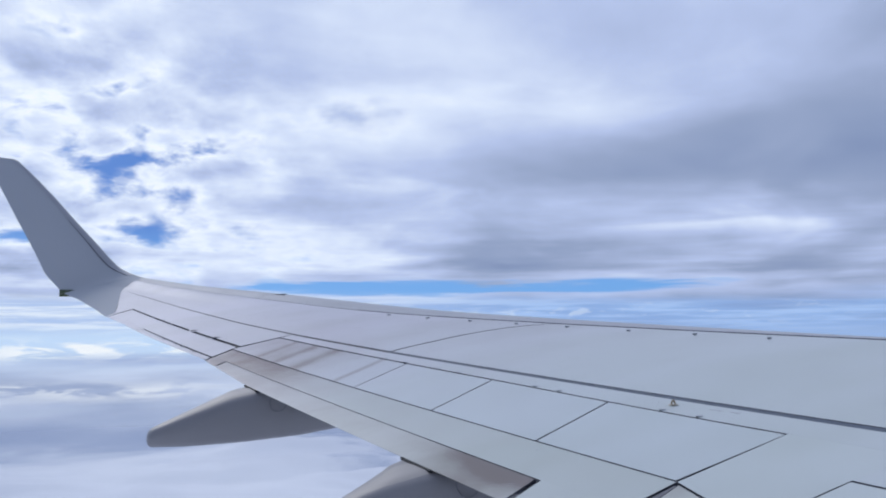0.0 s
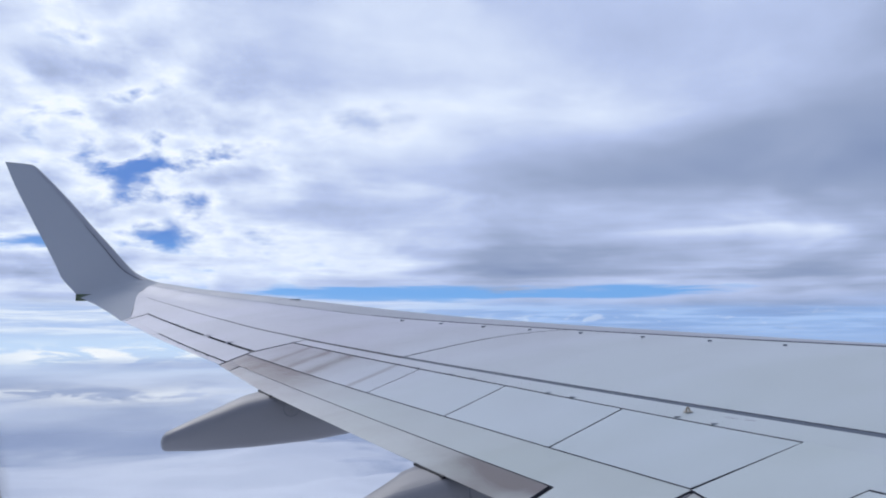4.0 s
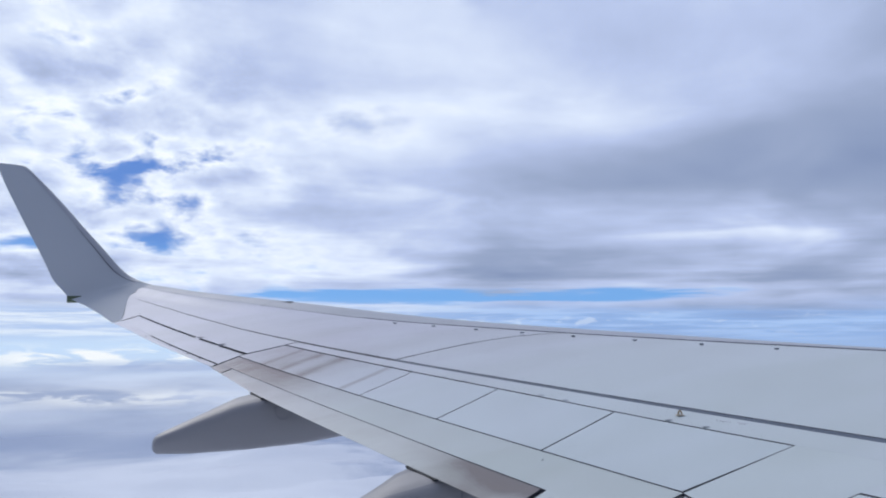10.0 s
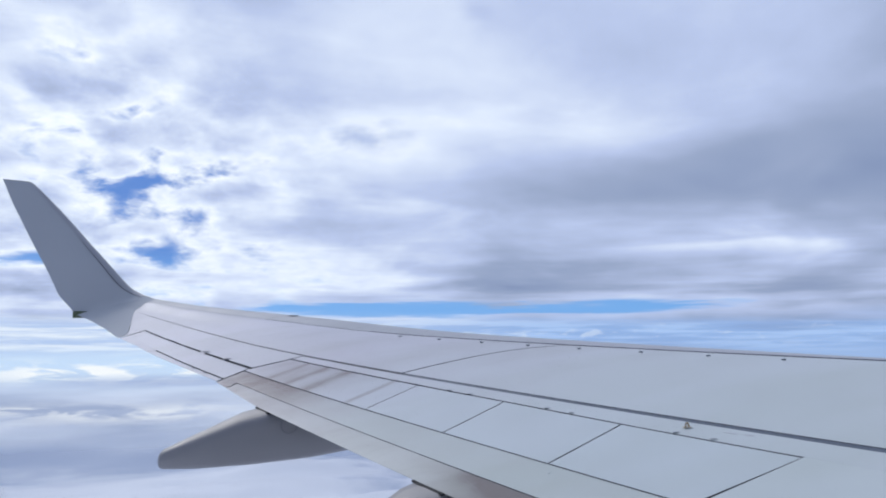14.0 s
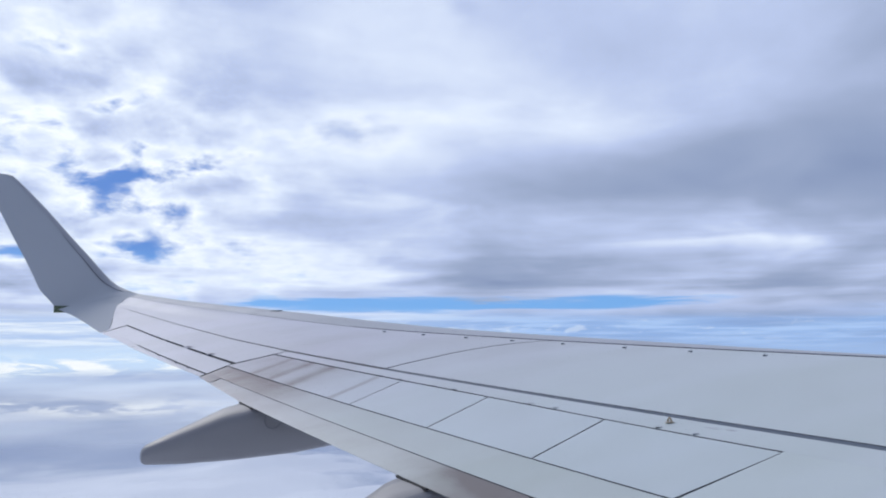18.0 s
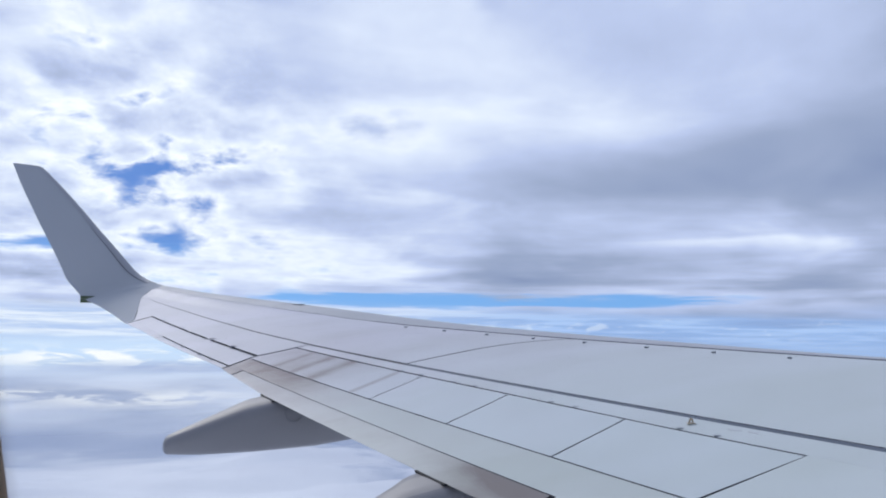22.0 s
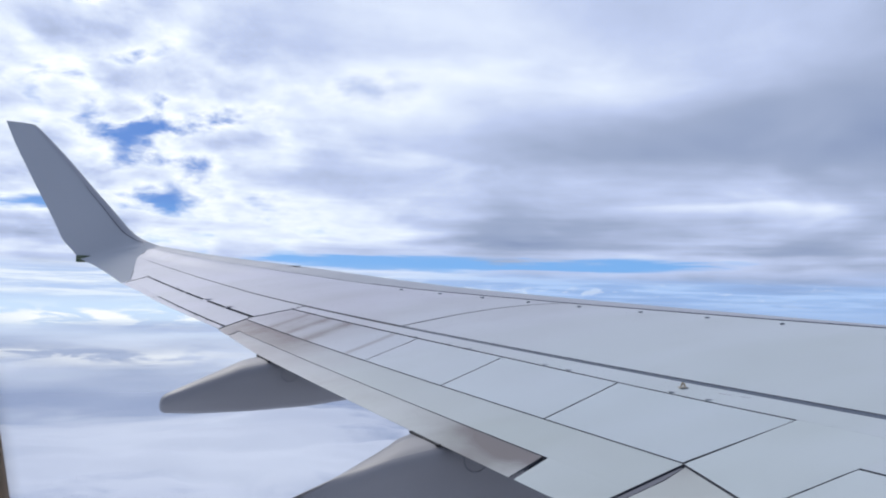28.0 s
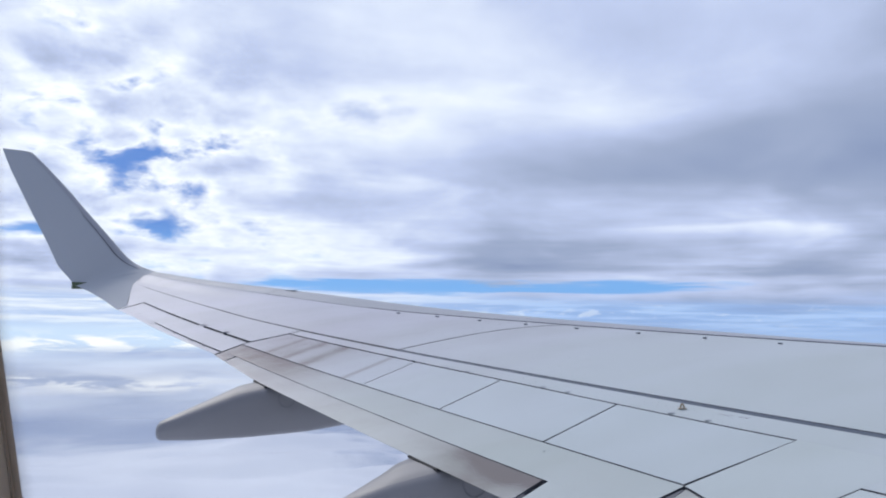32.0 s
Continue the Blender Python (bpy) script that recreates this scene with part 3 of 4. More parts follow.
# aileron with its tab
AIL0 = lambda u: 9.690 - 2.3 * max(0, u - 0.867)
AIL1 = lambda u: 13.83 - 1.2 * max(0, u - 0.867)
aileron = patch("aileron", AIL0, AIL1, 0.8735, lambda y: 0.9585 + 0.0075 * (y - 9.5), PAINT, wing, "aileron", ny=20, nu=5)
patch("tab", lambda u: AIL0(u), lambda u: 12.0, lambda y: 0.9650 + 0.0075 * (y - 9.5), tip_u, PAINT, aileron, ny=12, nu=3, rear=True)
patch("aileron_edge", 12.01, AIL1, lambda y: 0.9585 + 0.0075 * (y - 9.5), tip_u, PAINT, aileron, ny=8, nu=3, rear=True)
patch("tip_panel", lambda u: 13.88 - 1.2 * max(0, u - 0.867), lambda u: max(tip_start(u) - 0.01, 13.91 - 1.2 * (u - 0.867)), 0.8585, tip_u, PAINT, wing, ny=6, nu=6, rear=True)
for y, w in ((12.73, 0.035), (11.94, 0.035), (11.07, 0.15), (10.40, 0.05)):
    patch("hinge_cover", y, y + w, 0.857, 0.877, PAINT, aileron, ny=2, nu=2, lift=0.0015)
for y in (12.4, 13.3):
    p = skin(y, 0.852)
    v, fc = box((p.x, p.y, p.z + 0.002), (0.035, 0.025, 0.005), -17, 0.001)
    part("hinge_fitting", v, fc, LETTER, aileron)
for y in (11.16, 10.44):  # small white blisters ahead of the gap
    p = skin(y, 0.850)
    vs, fs = [], []
    for k, (size, up) in enumerate(((1.0, 0.001), (0.9, 0.004), (0.6, 0.006))):
        vs += [p + Vector((0.075 * size * math.cos(a), 0.045 * size * math.sin(a) - 0.2 * 0.075 * size * math.cos(a), up)) for a in [q * math.tau / 16 for q in range(16)]]
    fs = [[k * 16 + q, k * 16 + (q + 1) % 16, k * 16 + 16 + (q + 1) % 16, k * 16 + 16 + q] for k in range(2) for q in range(16)] + [list(range(16)), list(range(32, 48))]
    part("hinge_blister", vs, fs, PAINT, aileron, "small painted hinge blister")
for y in (11.0, 10.33, 9.93):
    p = skin(y, 0.9655 + 0.0075 * (y - 9.5))
    v, fc = box((p.x, p.y, p.z + 0.004), (0.05, 0.022, 0.008), -17, 0.002)
    part("tab_hinge", v, fc, RING, aileron, "dark tab hinge fitting")

# winglet: the wing tip curves up
STATIONS = (  # y, z at the leading edge, leading edge x, trailing edge x, lean of the skin in degrees, z at the trailing edge
    (16.72, 1.56, -6.28, -7.60, 16, 1.305), (16.90, 1.635, -6.48, -7.70, 34, 1.35), (17.00, 1.715, -6.66, -7.82, 45, 1.485), (17.08, 1.83, -6.83, -7.985, 57, 1.66),
    (17.15, 2.02, -7.01, -8.10, 64, 1.88), (17.25, 2.28, -7.235, -8.27, 68, 2.20), (17.40, 2.65, -7.57, -8.50, 69, 2.60), (17.56, 3.03, -7.90, -8.72, 69, 3.00),
    (17.74, 3.43, -8.27, -8.95, 69, 3.42), (17.91, 3.78, -8.62, -9.14, 69, 3.82), (17.95, 3.835, -8.72, -9.165, 69, 3.87))


def eased(rows, parts):
    """Rows in between, on a smooth curve through the given ones."""
    out = []
    for k in range(len(rows) - 1):
        a, b, c, d = rows[max(k - 1, 0)], rows[k], rows[k + 1], rows[min(k + 2, len(rows) - 1)]
        for i in range(parts):
            t = i / parts
            out.append(tuple(0.5 * (2 * q + (r - p) * t + (2 * p - 5 * q + 4 * r - w) * t * t + (3 * q - p - 3 * r + w) * t ** 3) for p, q, r, w in zip(a, b, c, d)))
    return out + [rows[-1]]


STATIONS = eased(STATIONS, 3)


def winglet_point(k, u, side):
    y, z, le, te, lean, z_te = STATIONS[k]
    c = le - te
    blend = smooth01(lean / 60)
    h = lerp(upper_height(u), 0.045 * math.sin(math.pi * min(1, max(0, u)) ** 0.6) * (1 - 0.4 * u), blend) * c
    if side < 0:
        h = -0.05 * c * math.sin(math.pi * min(1, max(0, u)) ** 0.6) - 0.008
    if k == len(STATIONS) - 1:
        h *= 0.25
    x = le - u * c
    a = radians(lean)
    return Vector((x, y - h * math.sin(a), lerp(z, z_te, u) + h * math.cos(a)))


wu = [0.0, 0.01, 0.03, 0.07, 0.13, 0.2, 0.3, 0.4, 0.5, 0.6, 0.7, 0.8, 0.88, 0.94, 1.0]
rings = []
for s in range(5):  # from the slanted joint on the wing to the first station
    up, lo = [], []
    for u in wu:
        uu = u * 1.05
        a, b = tip_start(uu), winglet_point(0, u, 1)
        if s < 4:
            y = lerp(a, 16.75, s / 4)
            p = skin(y, uu, slat_rise(y, uu))
            up.append(p.lerp(b, smooth01(s / 4)))
        else:
            up.append(b)
        lo.append(up[-1] - Vector((0, 0, max(0.012, 0.10 * math.sin(math.pi * u ** 0.6)))) if s < 4 else winglet_point(0, u, -1))
    rings.append(up + lo[::-1])
for k in range(1, len(STATIONS)):
    rings.append([winglet_point(k, u, 1) for u in wu] + [winglet_point(k, u, -1) for u in reversed(wu)])
m = len(rings[0])
verts = [p for r in rings for p in r]
faces = [[i * m + j, i * m + (j + 1) % m, (i + 1) * m + (j + 1) % m, (i + 1) * m + j] for i in range(len(rings) - 1) for j in range(m)]
faces += [list(range(m)), list(range((len(rings) - 1) * m, len(rings) * m))]
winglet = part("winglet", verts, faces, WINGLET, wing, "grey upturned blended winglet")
# metal leading edge of the winglet
vs, fs = [], []
lu = [0.0, 0.02, 0.05, 0.09, 0.13]
for k in range(3, len(STATIONS) - 1):
    vs += [winglet_point(k, u, 1) + Vector((0.004, -0.006, 0.002)) for u in lu]
    vs += [winglet_point(k, u, -1) + Vector((0.004, 0.006, 0)) for u in reversed(lu)]
m = len(lu) * 2
fs = [[i * m + j, i * m + (j + 1) % m, (i + 1) * m + (j + 1) % m, (i + 1) * m + j] for i in range(len(STATIONS) - 5) for j in range(m)]
part("winglet_edge", vs, fs, METAL, winglet, "darker metal leading edge")
# dark joint behind that edge, low down
vs = []
for k in range(3, 19):
    w = math.sin(math.pi * (k - 1.5) / 19) * 0.02
    vs += [winglet_point(k, u, 1) + Vector((0.002, -0.008, 0.003)) for u in (0.125, 0.125 + w)]
    vs += [winglet_point(k, u, 1) + Vector((0.002, -0.002, 0.0)) for u in (0.125 + w, 0.125)]
fs = [[i * 4 + j, i * 4 + (j + 1) % 4, (i + 1) * 4 + (j + 1) % 4, (i + 1) * 4 + j] for i in range(15) for j in range(4)] + [[0, 1, 2, 3], [60, 61, 62, 63]]
part("edge_joint", vs, fs, RING, winglet, "dark joint line")


def wedge(x0, x1, y, z0, z1, tip0, tip1, half, tip_half):
    """A block from x0 that narrows to its end at x1: heights z0 to z1 and tip0 to tip1, half widths across."""
    vs = [Vector((x, y + q * h, z)) for x, lo, hi, h in ((x0, z0, z1, half), (x1, tip0, tip1, tip_half)) for q in (-1, 1) for z in (lo, hi)]
    return vs, [[0, 1, 3, 2], [4, 6, 7, 5], [0, 4, 5, 1], [2, 3, 7, 6], [1, 5, 7, 3], [0, 2, 6, 4]]


lamp = part("tail_light", *wedge(-7.72, -7.52, 16.86, 1.258, 1.378, 1.262, 1.376, 0.035, 0.04), OLIVE, winglet, "dark olive green navigation light", smooth=False)
part("light_bracket", *wedge(-7.52, -7.26, 16.86, 1.335, 1.376, 1.385, 1.392, 0.04, 0.03), OLIVE, lamp, smooth=False)
part("light_bracket", *wedge(-7.52, -7.28, 16.86, 1.262, 1.290, 1.262, 1.268, 0.04, 0.03), OLIVE, lamp, smooth=False)


# flap track fairings
def along(knots, x, column):
    """The value of that column at x, straight from knot to knot."""
    if x <= knots[0][0]:
        return knots[0][column]
    for a, b in zip(knots, knots[1:]):
        if x <= b[0]:
            return lerp(a[column], b[column], (x - a[0]) / (b[0] - a[0]))
    return knots[-1][column]


def fairing(x_front, knots, keel, y_mid):
    """A canoe under the flap with a flat top. Knots from the aft end on: x, heights of the inner and outer top edge, their y; keel: x and height."""
    rings, n = [], 48
    x_aft = knots[0][0]
    inset = {0: 0.036, 1: 0.016, 2: 0.006}
    for i in range(n + 1):
        x = lerp(x_aft, x_front, (0, 0.004, 0.010, 0.018)[i] if i < 4 else lerp(0.018, 1.0, (i - 3) / (n - 3)))
        d = inset.get(i, 0.0)
        ya, yb = along(knots, x, 3), along(knots, x, 4)
        if i < 2:
            ya, yb = lerp(ya, y_mid, 0.35 - 0.25 * i), lerp(yb, y_mid, 0.35 - 0.25 * i)
        roof = lambda q, z: min(z, skin(q, (lead(q) - x) / chord(q)).z - 0.012)
        za, zb = along(knots, x, 1) - d, along(knots, x, 2) - d
        low = along(keel, x, 1) + d
        top = lambda t: Vector((x, lerp(ya, yb, t), roof(lerp(ya, yb, t), lerp(za, zb, t) + 0.006 * math.sin(math.pi * t))))
        a, b = top(0.0), top(1.0)
        s = min(1.0, max(0.0, a.z - low) / 0.2)  # the shoulder is smaller towards the ends
        rings.append([Vector((x, lerp(ya, y_mid, 0.12), low + 0.03)), Vector((x, ya, lerp(low, a.z, 0.5))), Vector((x, ya, a.z - 0.085 * s)), Vector((x, ya + 0.010 * s, a.z - 0.036 * s)), Vector((x, ya + 0.034 * s, a.z - 0.010 * s)), top(0.24), top(0.4), top(0.6), top(0.94),
                      Vector((x, yb, b.z - 0.018)), Vector((x, yb, lerp(low, b.z, 0.5))), Vector((x, lerp(yb, y_mid, 0.12), low + 0.03)), Vector((x, lerp(yb, y_mid, 0.4), low)), Vector((x, lerp(ya, y_mid, 0.4), low))])
    m = len(rings[0])
    verts = [p for r in rings for p in r]
    quad = lambda i, j: [i * m + j, i * m + (j + 1) % m, (i + 1) * m + (j + 1) % m, (i + 1) * m + j]
    faces = [quad(i, j) for i in range(n) for j in range(m)] + [list(range(m)), list(range(n * m, (n + 1) * m))]
    ob = part("flap_fairing", verts, faces, FAIR_SHADED, wing, "grey canoe-shaped flap track fairing", crease=50)
    # the top once more in the lighter tone, as if lit from above
    cover = [[p + Vector((0, 0, 0.003 if 0 < k < 4 else -0.003)) for k, p in enumerate(r[4:9])] + [p - Vector((0, 0, 0.008)) for p in reversed(r[4:9])] for r in rings[4:]]
    m, n = 10, len(cover) - 1
    part("lit_top", [p for r in cover for p in r], [quad(i, j) for i in range(n) for j in range(m)] + [list(range(m)), list(range(n * m, (n + 1) * m))], FAIR_LIT, ob, "fairing top in a lighter beige, with skylight in the colour", crease=50)
    return ob


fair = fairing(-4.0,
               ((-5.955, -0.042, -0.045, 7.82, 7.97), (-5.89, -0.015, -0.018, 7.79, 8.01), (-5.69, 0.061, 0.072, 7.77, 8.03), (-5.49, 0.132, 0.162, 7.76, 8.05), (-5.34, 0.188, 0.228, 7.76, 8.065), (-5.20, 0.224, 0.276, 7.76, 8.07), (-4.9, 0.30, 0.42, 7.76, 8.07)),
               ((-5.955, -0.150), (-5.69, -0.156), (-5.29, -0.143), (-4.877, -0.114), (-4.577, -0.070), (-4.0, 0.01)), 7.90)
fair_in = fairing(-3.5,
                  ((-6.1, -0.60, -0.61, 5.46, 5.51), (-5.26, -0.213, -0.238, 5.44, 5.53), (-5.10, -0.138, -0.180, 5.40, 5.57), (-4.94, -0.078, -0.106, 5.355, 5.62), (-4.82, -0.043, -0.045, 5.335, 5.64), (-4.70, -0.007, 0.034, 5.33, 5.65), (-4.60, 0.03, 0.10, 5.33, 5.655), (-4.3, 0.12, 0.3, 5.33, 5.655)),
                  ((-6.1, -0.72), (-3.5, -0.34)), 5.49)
for ob, y, x, z in ((fair, 7.757, -5.044, 0.133), (fair_in, 5.327, -4.44, -0.055)):
    ring_v = []
    for r, off in ((0.062, 0.0), (0.059, -0.002), (0.056, 0.0)):
        ring_v += [Vector((x + r * math.cos(a), y + off, z + r * math.sin(a))) for a in [i * math.tau / 32 for i in range(32)]]
    fs = [[i * 32 + j, i * 32 + (j + 1) % 32, (i + 1) * 32 + (j + 1) % 32, (i + 1) * 32 + j] for i in range(2) for j in range(32)]
    part("access_ring", ring_v, fs, RING, ob, "round access cover rim")
for ob, a, b in ((fair, 7.80, 8.075), (fair_in, 5.375, 5.655)):
    vs = []
    for i in range(7):
        p = skin(lerp(a, b, i / 6), 1.0)
        w = 0.6 if i in (0, 6) else 1.0
        vs += [p + Vector((dx, 0, dz * w)) for dx, dz in ((0.004, -0.006), (-0.010, -0.006), (-0.014, -0.011), (-0.012, -0.024), (0.004, -0.024))]
    fs = [[i * 5 + j, i * 5 + (j + 1) % 5, (i + 1) * 5 + (j + 1) % 5, (i + 1) * 5 + j] for i in range(6) for j in range(5)] + [list(range(5)), list(range(30, 35))]
    part("rubber_seal", vs, fs, RUBBER, ob, "black rubber seal")

p = skin(12.5, 0.235, slat_rise(12.5, 0.235))
v, fc = box((p.x, p.y, p.z + 0.004), (0.03, 0.24, 0.010), 29, 0.003)
part("edge_fitting", v, fc, RING, wing, "grey bar on the leading edge")

# small fittings on the upper skin
for y in (9.78, 9.21, 8.655, 8.12, 7.60, 7.05, 6.535, 6.035):
    p = skin(y, 0.394)
    v, fc = box((p.x, p.y, p.z + 0.008), (0.044, 0.010, 0.010), 14, 0.003)
    part("vortex_fin", v, fc, STRIP, wing, "small dark vortex generator")
p = skin(5.26, 0.738)
hook_vs, hook_fs = box((p.x, p.y, p.z + 0.003), (0.042, 0.036, 0.004), -17, 0.0015)
hook = part("rope_fitting", hook_vs, hook_fs, BEIGE, wing, "worn beige escape rope fitting")
hv, hf = [], []
for i in range(13):
    a = math.pi * i / 12
    c = Vector((p.x + 0.012 * math.cos(a), p.y + 0.003 * math.cos(a), p.z + 0.005 + 0.019 * math.sin(a)))
    o = Vector((math.cos(a), 0.1, math.sin(a)))
    hv += [c + o * 0.0055, c + Vector((0, 0.006, 0)), c - o * 0.0055, c - Vector((0, 0.006, 0))]
hf = [[i * 4 + j, i * 4 + (j + 1) % 4, (i + 1) * 4 + (j + 1) % 4, (i + 1) * 4 + j] for i in range(12) for j in range(4)] + [[0, 1, 2, 3], [48, 49, 50, 51]]
part("ring", hv, hf, YELLOW, hook)
for y, u, w in ((5.04, 0.733, 0.06), (4.95, 0.731, 0.05)):
    patch("lettering_bar", y - w / 2, y + w / 2, u - 0.0018, u + 0.0018, MARK, wing, ny=2, nu=2, thick=0.0015, lift=0.001)
for y, u in ((6.57, 0.903), (6.47, 0.904), (5.23, 0.907)):
    p = skin(y, u)
    v, fc = box((p.x, p.y, p.z + 0.0012), (0.015, 0.009, 0.0016), -17, 0.0004)
    part("drain_mark", v, fc, MARK, wing)

# ---------------------------------------------------------------- the cabin side with its window
CY, CZ, RAD = -0.09, 0.55, 1.88
WINX = -0.01519
WIN_X0, WIN_X1, WIN_Z0, WIN_Z1 = EYE[0] + WINX, EYE[0] + 0.235, EYE[2] + 0.001 - 0.09, EYE[2] + 0.25


def shell(name, r, material, label):
    """A round fuselage skin with the window's opening left out."""
    xs = [-11.0, -9.0, -7.5, WIN_X0 - 0.05, WIN_X1 + 0.05, -4.0, -2.0, 0.0, 2.0, 4.0]
    a0, a1 = math.asin((WIN_Z0 - 0.05 - CZ) / RAD), math.asin((WIN_Z1 + 0.05 - CZ) / RAD)
    angles = [a0, a1] + [lerp(a1, a0 + math.tau, i / 40) for i in range(1, 40)]
    verts = [Vector((x, CY + r * math.cos(a), CZ + r * math.sin(a))) for x in xs for a in angles]
    n = len(angles)
    faces = [[i * n + j, i * n + (j + 1) % n, (i + 1) * n + (j + 1) % n, (i + 1) * n + j] for i in range(len(xs) - 1) for j in range(n) if not (i == 3 and j == 0)]
    faces += [list(range(n)), list(range((len(xs) - 1) * n, len(xs) * n))]
    ob = part(name, verts, faces, material)
    return tagged(ob, label, "wall", kind="structure")


def rounded(x0, x1, z0, z1, r, n=8):
    """Outline of a rounded rectangle in x and z."""
    out = []
    for cx, cz, a in ((x1 - r, z1 - r, 0), (x0 + r, z1 - r, 90), (x0 + r, z0 + r, 180), (x1 - r, z0 + r, 270)):
        out += [(cx + r * math.cos(radians(a + 90 * i / n)), cz + r * math.sin(radians(a + 90 * i / n))) for i in range(n + 1)]
    return out


shell("wall_fuselage", RAD, SKIN, "light grey painted fuselage skin round the cabin window")
inner_y, outer_y = CY + RAD - 0.055, CY + RAD - 0.004
loops = [(rounded(WIN_X0 - 0.06, WIN_X1 + 0.06, WIN_Z0 - 0.06, WIN_Z1 + 0.06, 0.02), outer_y),
         (rounded(WIN_X0, WIN_X1, WIN_Z0, WIN_Z1, 0.09), outer_y),
         (rounded(WIN_X0 - 0.006, WIN_X1 + 0.006, WIN_Z0 - 0.006, WIN_Z1 + 0.006, 0.096), outer_y - 0.02),
         (rounded(WIN_X0 - 0.02, WIN_X1 + 0.02, WIN_Z0 - 0.02, WIN_Z1 + 0.02, 0.11), inner_y),
         (rounded(WIN_X0 - 0.06, WIN_X1 + 0.06, WIN_Z0 - 0.06, WIN_Z1 + 0.06, 0.02), inner_y)]
n = len(loops[0][0])
verts = [Vector((x - 0.085 * (z - EYE[2]), y, z)) for lp, y in loops for x, z in lp]
faces = [[i * n + j, i * n + (j + 1) % n, ((i + 1) % 5) * n + (j + 1) % n, ((i + 1) % 5) * n + j] for i in range(5) for j in range(n)]
tagged(part("window_1", verts, faces, PLASTIC), "cream plastic cabin window surround in the fuselage wall", "window", kind="structure")

# ---------------------------------------------------------------- cloud sea below
R_SEA, RINGS, SPOKES = 4900.0, 250, 720


def sea_height(p, far):
    """A level grey layer with a bank of heaped white tops nearer by."""
    h = 26 * noise.noise(p * 0.0016) + 10 * noise.noise(p * 0.005)
    edge = 2450 - p.length + 420 * noise.noise(p * 0.0013 + Vector((3.1, 7.7, 0))) + 130 * noise.noise(p * 0.0045)
    bank = smooth01(edge / 260)
    h *= (1 - 0.6 * far) * smooth01(p.length / 500)
    if bank <= 0:
        return h
    q = p + Vector((noise.noise(p * 0.006), noise.noise(p * 0.006 + Vector((9, 2, 0))), 0)) * 50
    dome = 1.6 * abs(noise.noise(q * 0.0034)) + 0.5 * abs(noise.noise(q * 0.009)) + 0.2 * abs(noise.noise(q * 0.021))
    return h + bank * (6 + 20 * dome * smooth01(p.length / 500))


verts, faces = [Vector((0, 0, -330))], []
for i in range(1, RINGS + 1):
    r = R_SEA * (i / RINGS) ** 1.2
    for j in range(SPOKES):
        a = math.tau * j / SPOKES
        p = Vector((r * math.cos(a), r * math.sin(a), 0))
        verts.append(Vector((p.x, p.y, -330 + sea_height(p, i / RINGS))))
faces = [[0, 1 + j, 1 + (j + 1) % SPOKES] for j in range(SPOKES)]
for i in range(RINGS - 1):
    b = 1 + i * SPOKES
    faces += [[b + j, b + SPOKES + j, b + SPOKES + (j + 1) % SPOKES, b + (j + 1) % SPOKES] for j in range(SPOKES)]
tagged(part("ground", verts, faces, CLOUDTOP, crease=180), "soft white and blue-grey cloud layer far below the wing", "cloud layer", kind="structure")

# clear pane in the opening
m = bpy.data.materials.new("window_glass")
n = Nodes(tree_of(m))
clear, gloss, both_ways = n.node("ShaderNodeBsdfTransparent"), n.node("ShaderNodeBsdfGlossy"), n.node("ShaderNodeMixShader")
gloss.inputs["Roughness"].default_value = 0.03
n.plug(both_ways.inputs[0], 0.015)
n.plug(both_ways.inputs[1], clear.outputs[0])
n.plug(both_ways.inputs[2], gloss.outputs[0])
n.plug(n.node("ShaderNodeOutputMaterial").inputs[0], both_ways.outputs[0])
edge = [(x - 0.085 * (z - EYE[2]), z) for x, z in rounded(WIN_X0 - 0.004, WIN_X1 + 0.004, WIN_Z0 - 0.004, WIN_Z1 + 0.004, 0.094)]
k = len(edge)
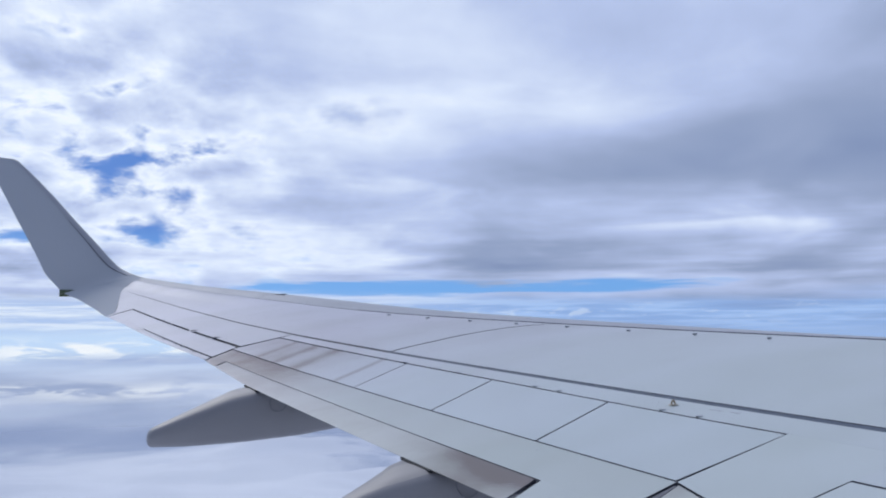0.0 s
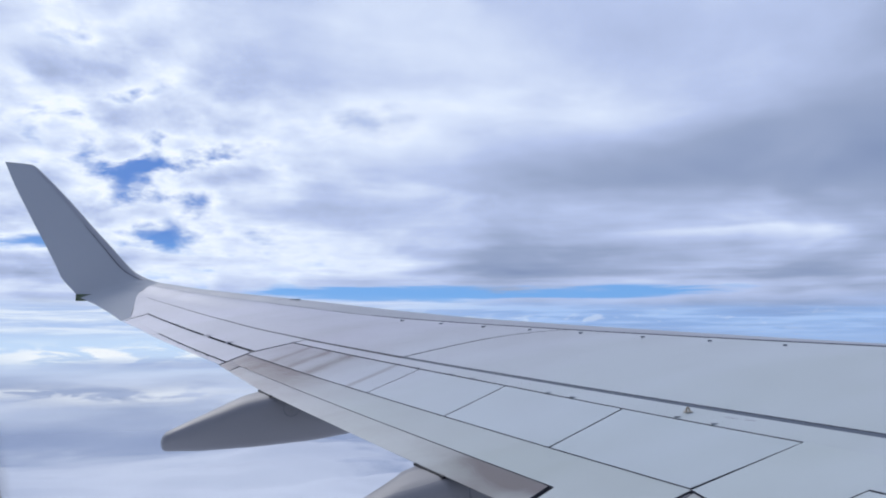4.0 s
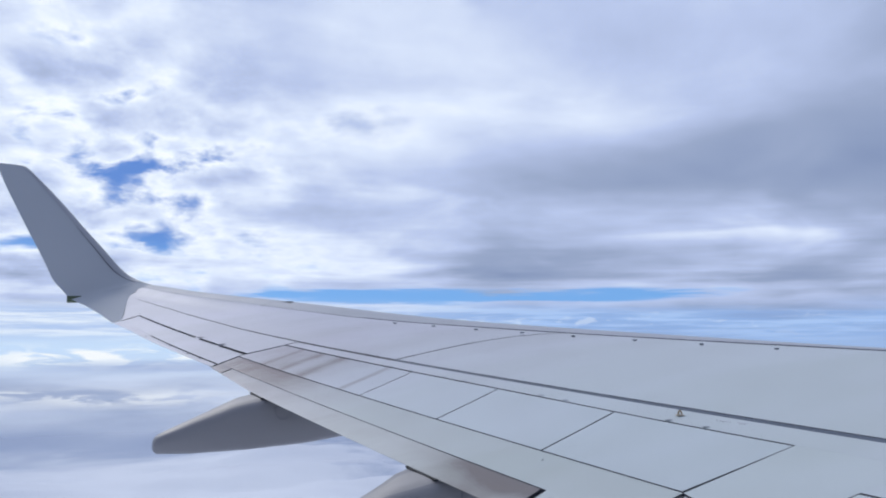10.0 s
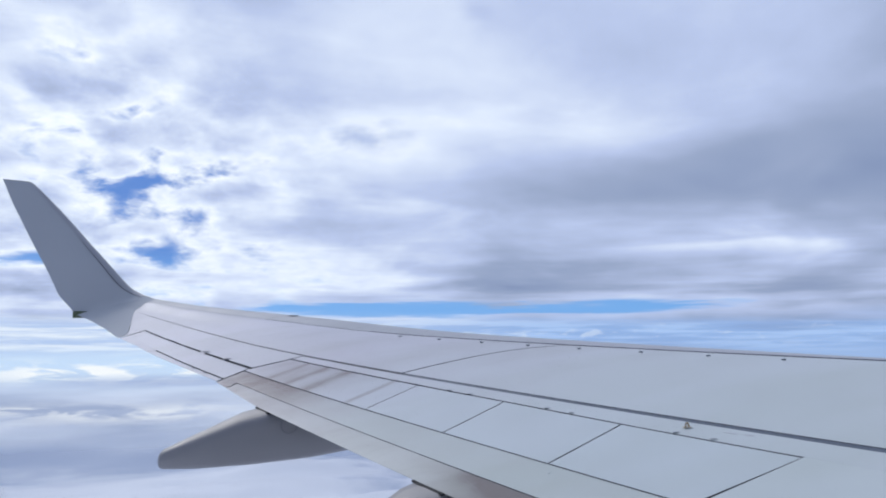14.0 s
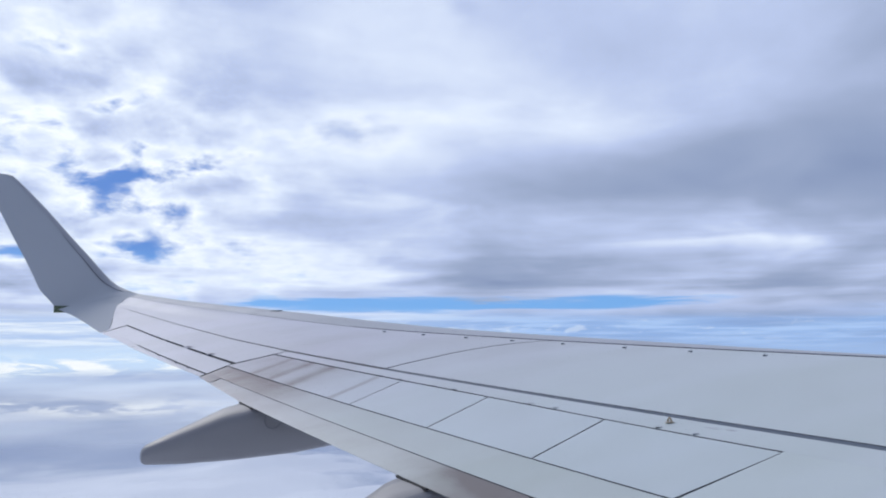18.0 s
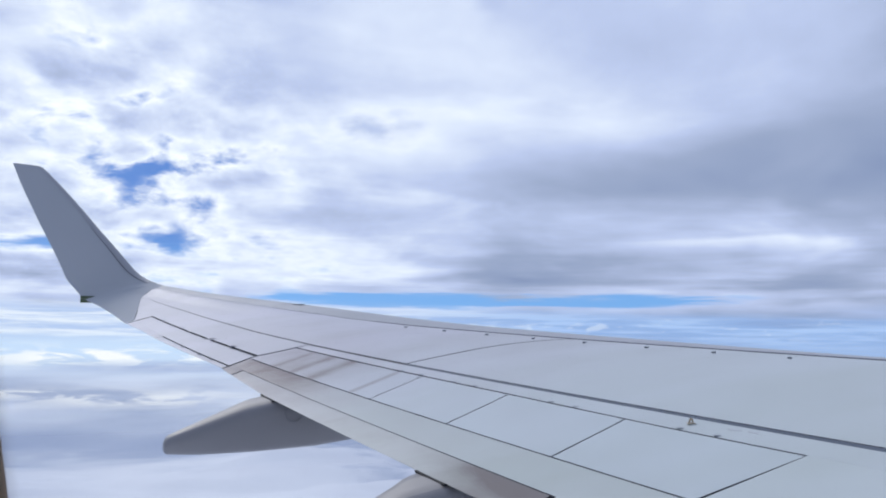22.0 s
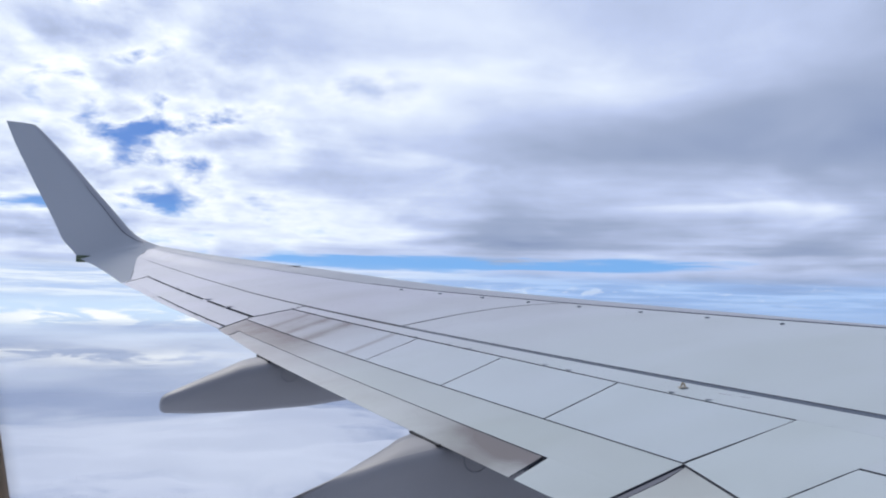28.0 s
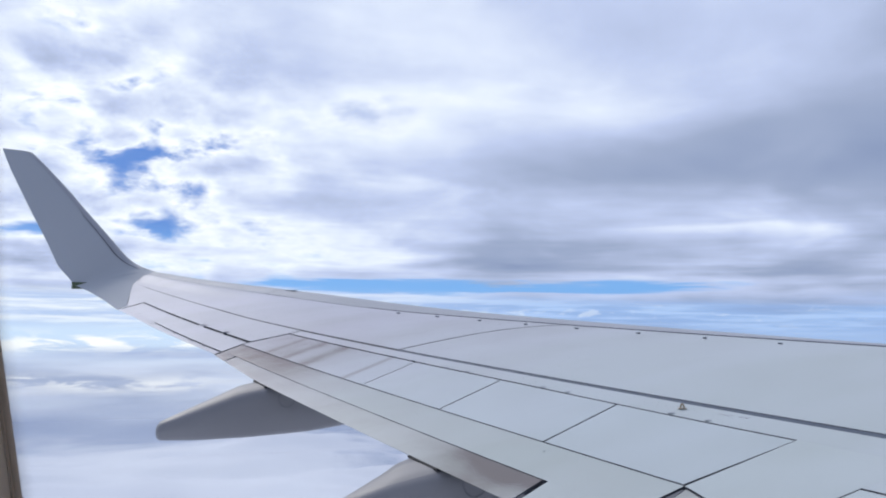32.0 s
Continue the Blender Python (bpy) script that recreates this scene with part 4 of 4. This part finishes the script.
verts = [Vector((x, y, z)) for y in (outer_y - 0.020, outer_y - 0.012) for x, z in edge]
faces = [list(range(k)), list(range(k, 2 * k))] + [[j, (j + 1) % k, k + (j + 1) % k, k + j] for j in range(k)]
pane = part("pane", verts, faces, m, bpy.data.objects["window_1"], "clear window pane")
pane.visible_shadow = False

# added rim round the opening, as blur: thins out and clears towards its edge
m = bpy.data.materials.new("fading_rim")
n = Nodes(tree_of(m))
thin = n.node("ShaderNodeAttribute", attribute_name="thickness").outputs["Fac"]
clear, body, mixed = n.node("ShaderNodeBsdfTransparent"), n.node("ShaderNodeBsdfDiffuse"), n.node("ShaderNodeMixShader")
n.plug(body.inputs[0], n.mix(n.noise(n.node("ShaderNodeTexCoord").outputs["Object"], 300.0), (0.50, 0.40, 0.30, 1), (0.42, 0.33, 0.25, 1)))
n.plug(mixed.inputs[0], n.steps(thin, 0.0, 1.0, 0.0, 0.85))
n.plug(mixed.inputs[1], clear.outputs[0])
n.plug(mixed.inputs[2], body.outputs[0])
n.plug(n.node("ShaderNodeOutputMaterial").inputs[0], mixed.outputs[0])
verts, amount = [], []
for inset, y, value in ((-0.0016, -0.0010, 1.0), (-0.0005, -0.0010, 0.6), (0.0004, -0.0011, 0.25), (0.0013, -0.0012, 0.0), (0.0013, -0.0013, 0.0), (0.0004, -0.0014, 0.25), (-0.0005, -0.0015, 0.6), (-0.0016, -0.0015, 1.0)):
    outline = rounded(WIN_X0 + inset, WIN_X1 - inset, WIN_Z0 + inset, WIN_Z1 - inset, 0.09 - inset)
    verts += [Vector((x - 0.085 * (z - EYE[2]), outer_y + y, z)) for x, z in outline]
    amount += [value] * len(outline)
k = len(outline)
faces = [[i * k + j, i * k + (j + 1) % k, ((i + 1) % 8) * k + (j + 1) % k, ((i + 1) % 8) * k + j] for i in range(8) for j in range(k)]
lip = part("blur_rim", verts, faces, m, bpy.data.objects["window_1"], "added fading rim in place of a blurred window edge")
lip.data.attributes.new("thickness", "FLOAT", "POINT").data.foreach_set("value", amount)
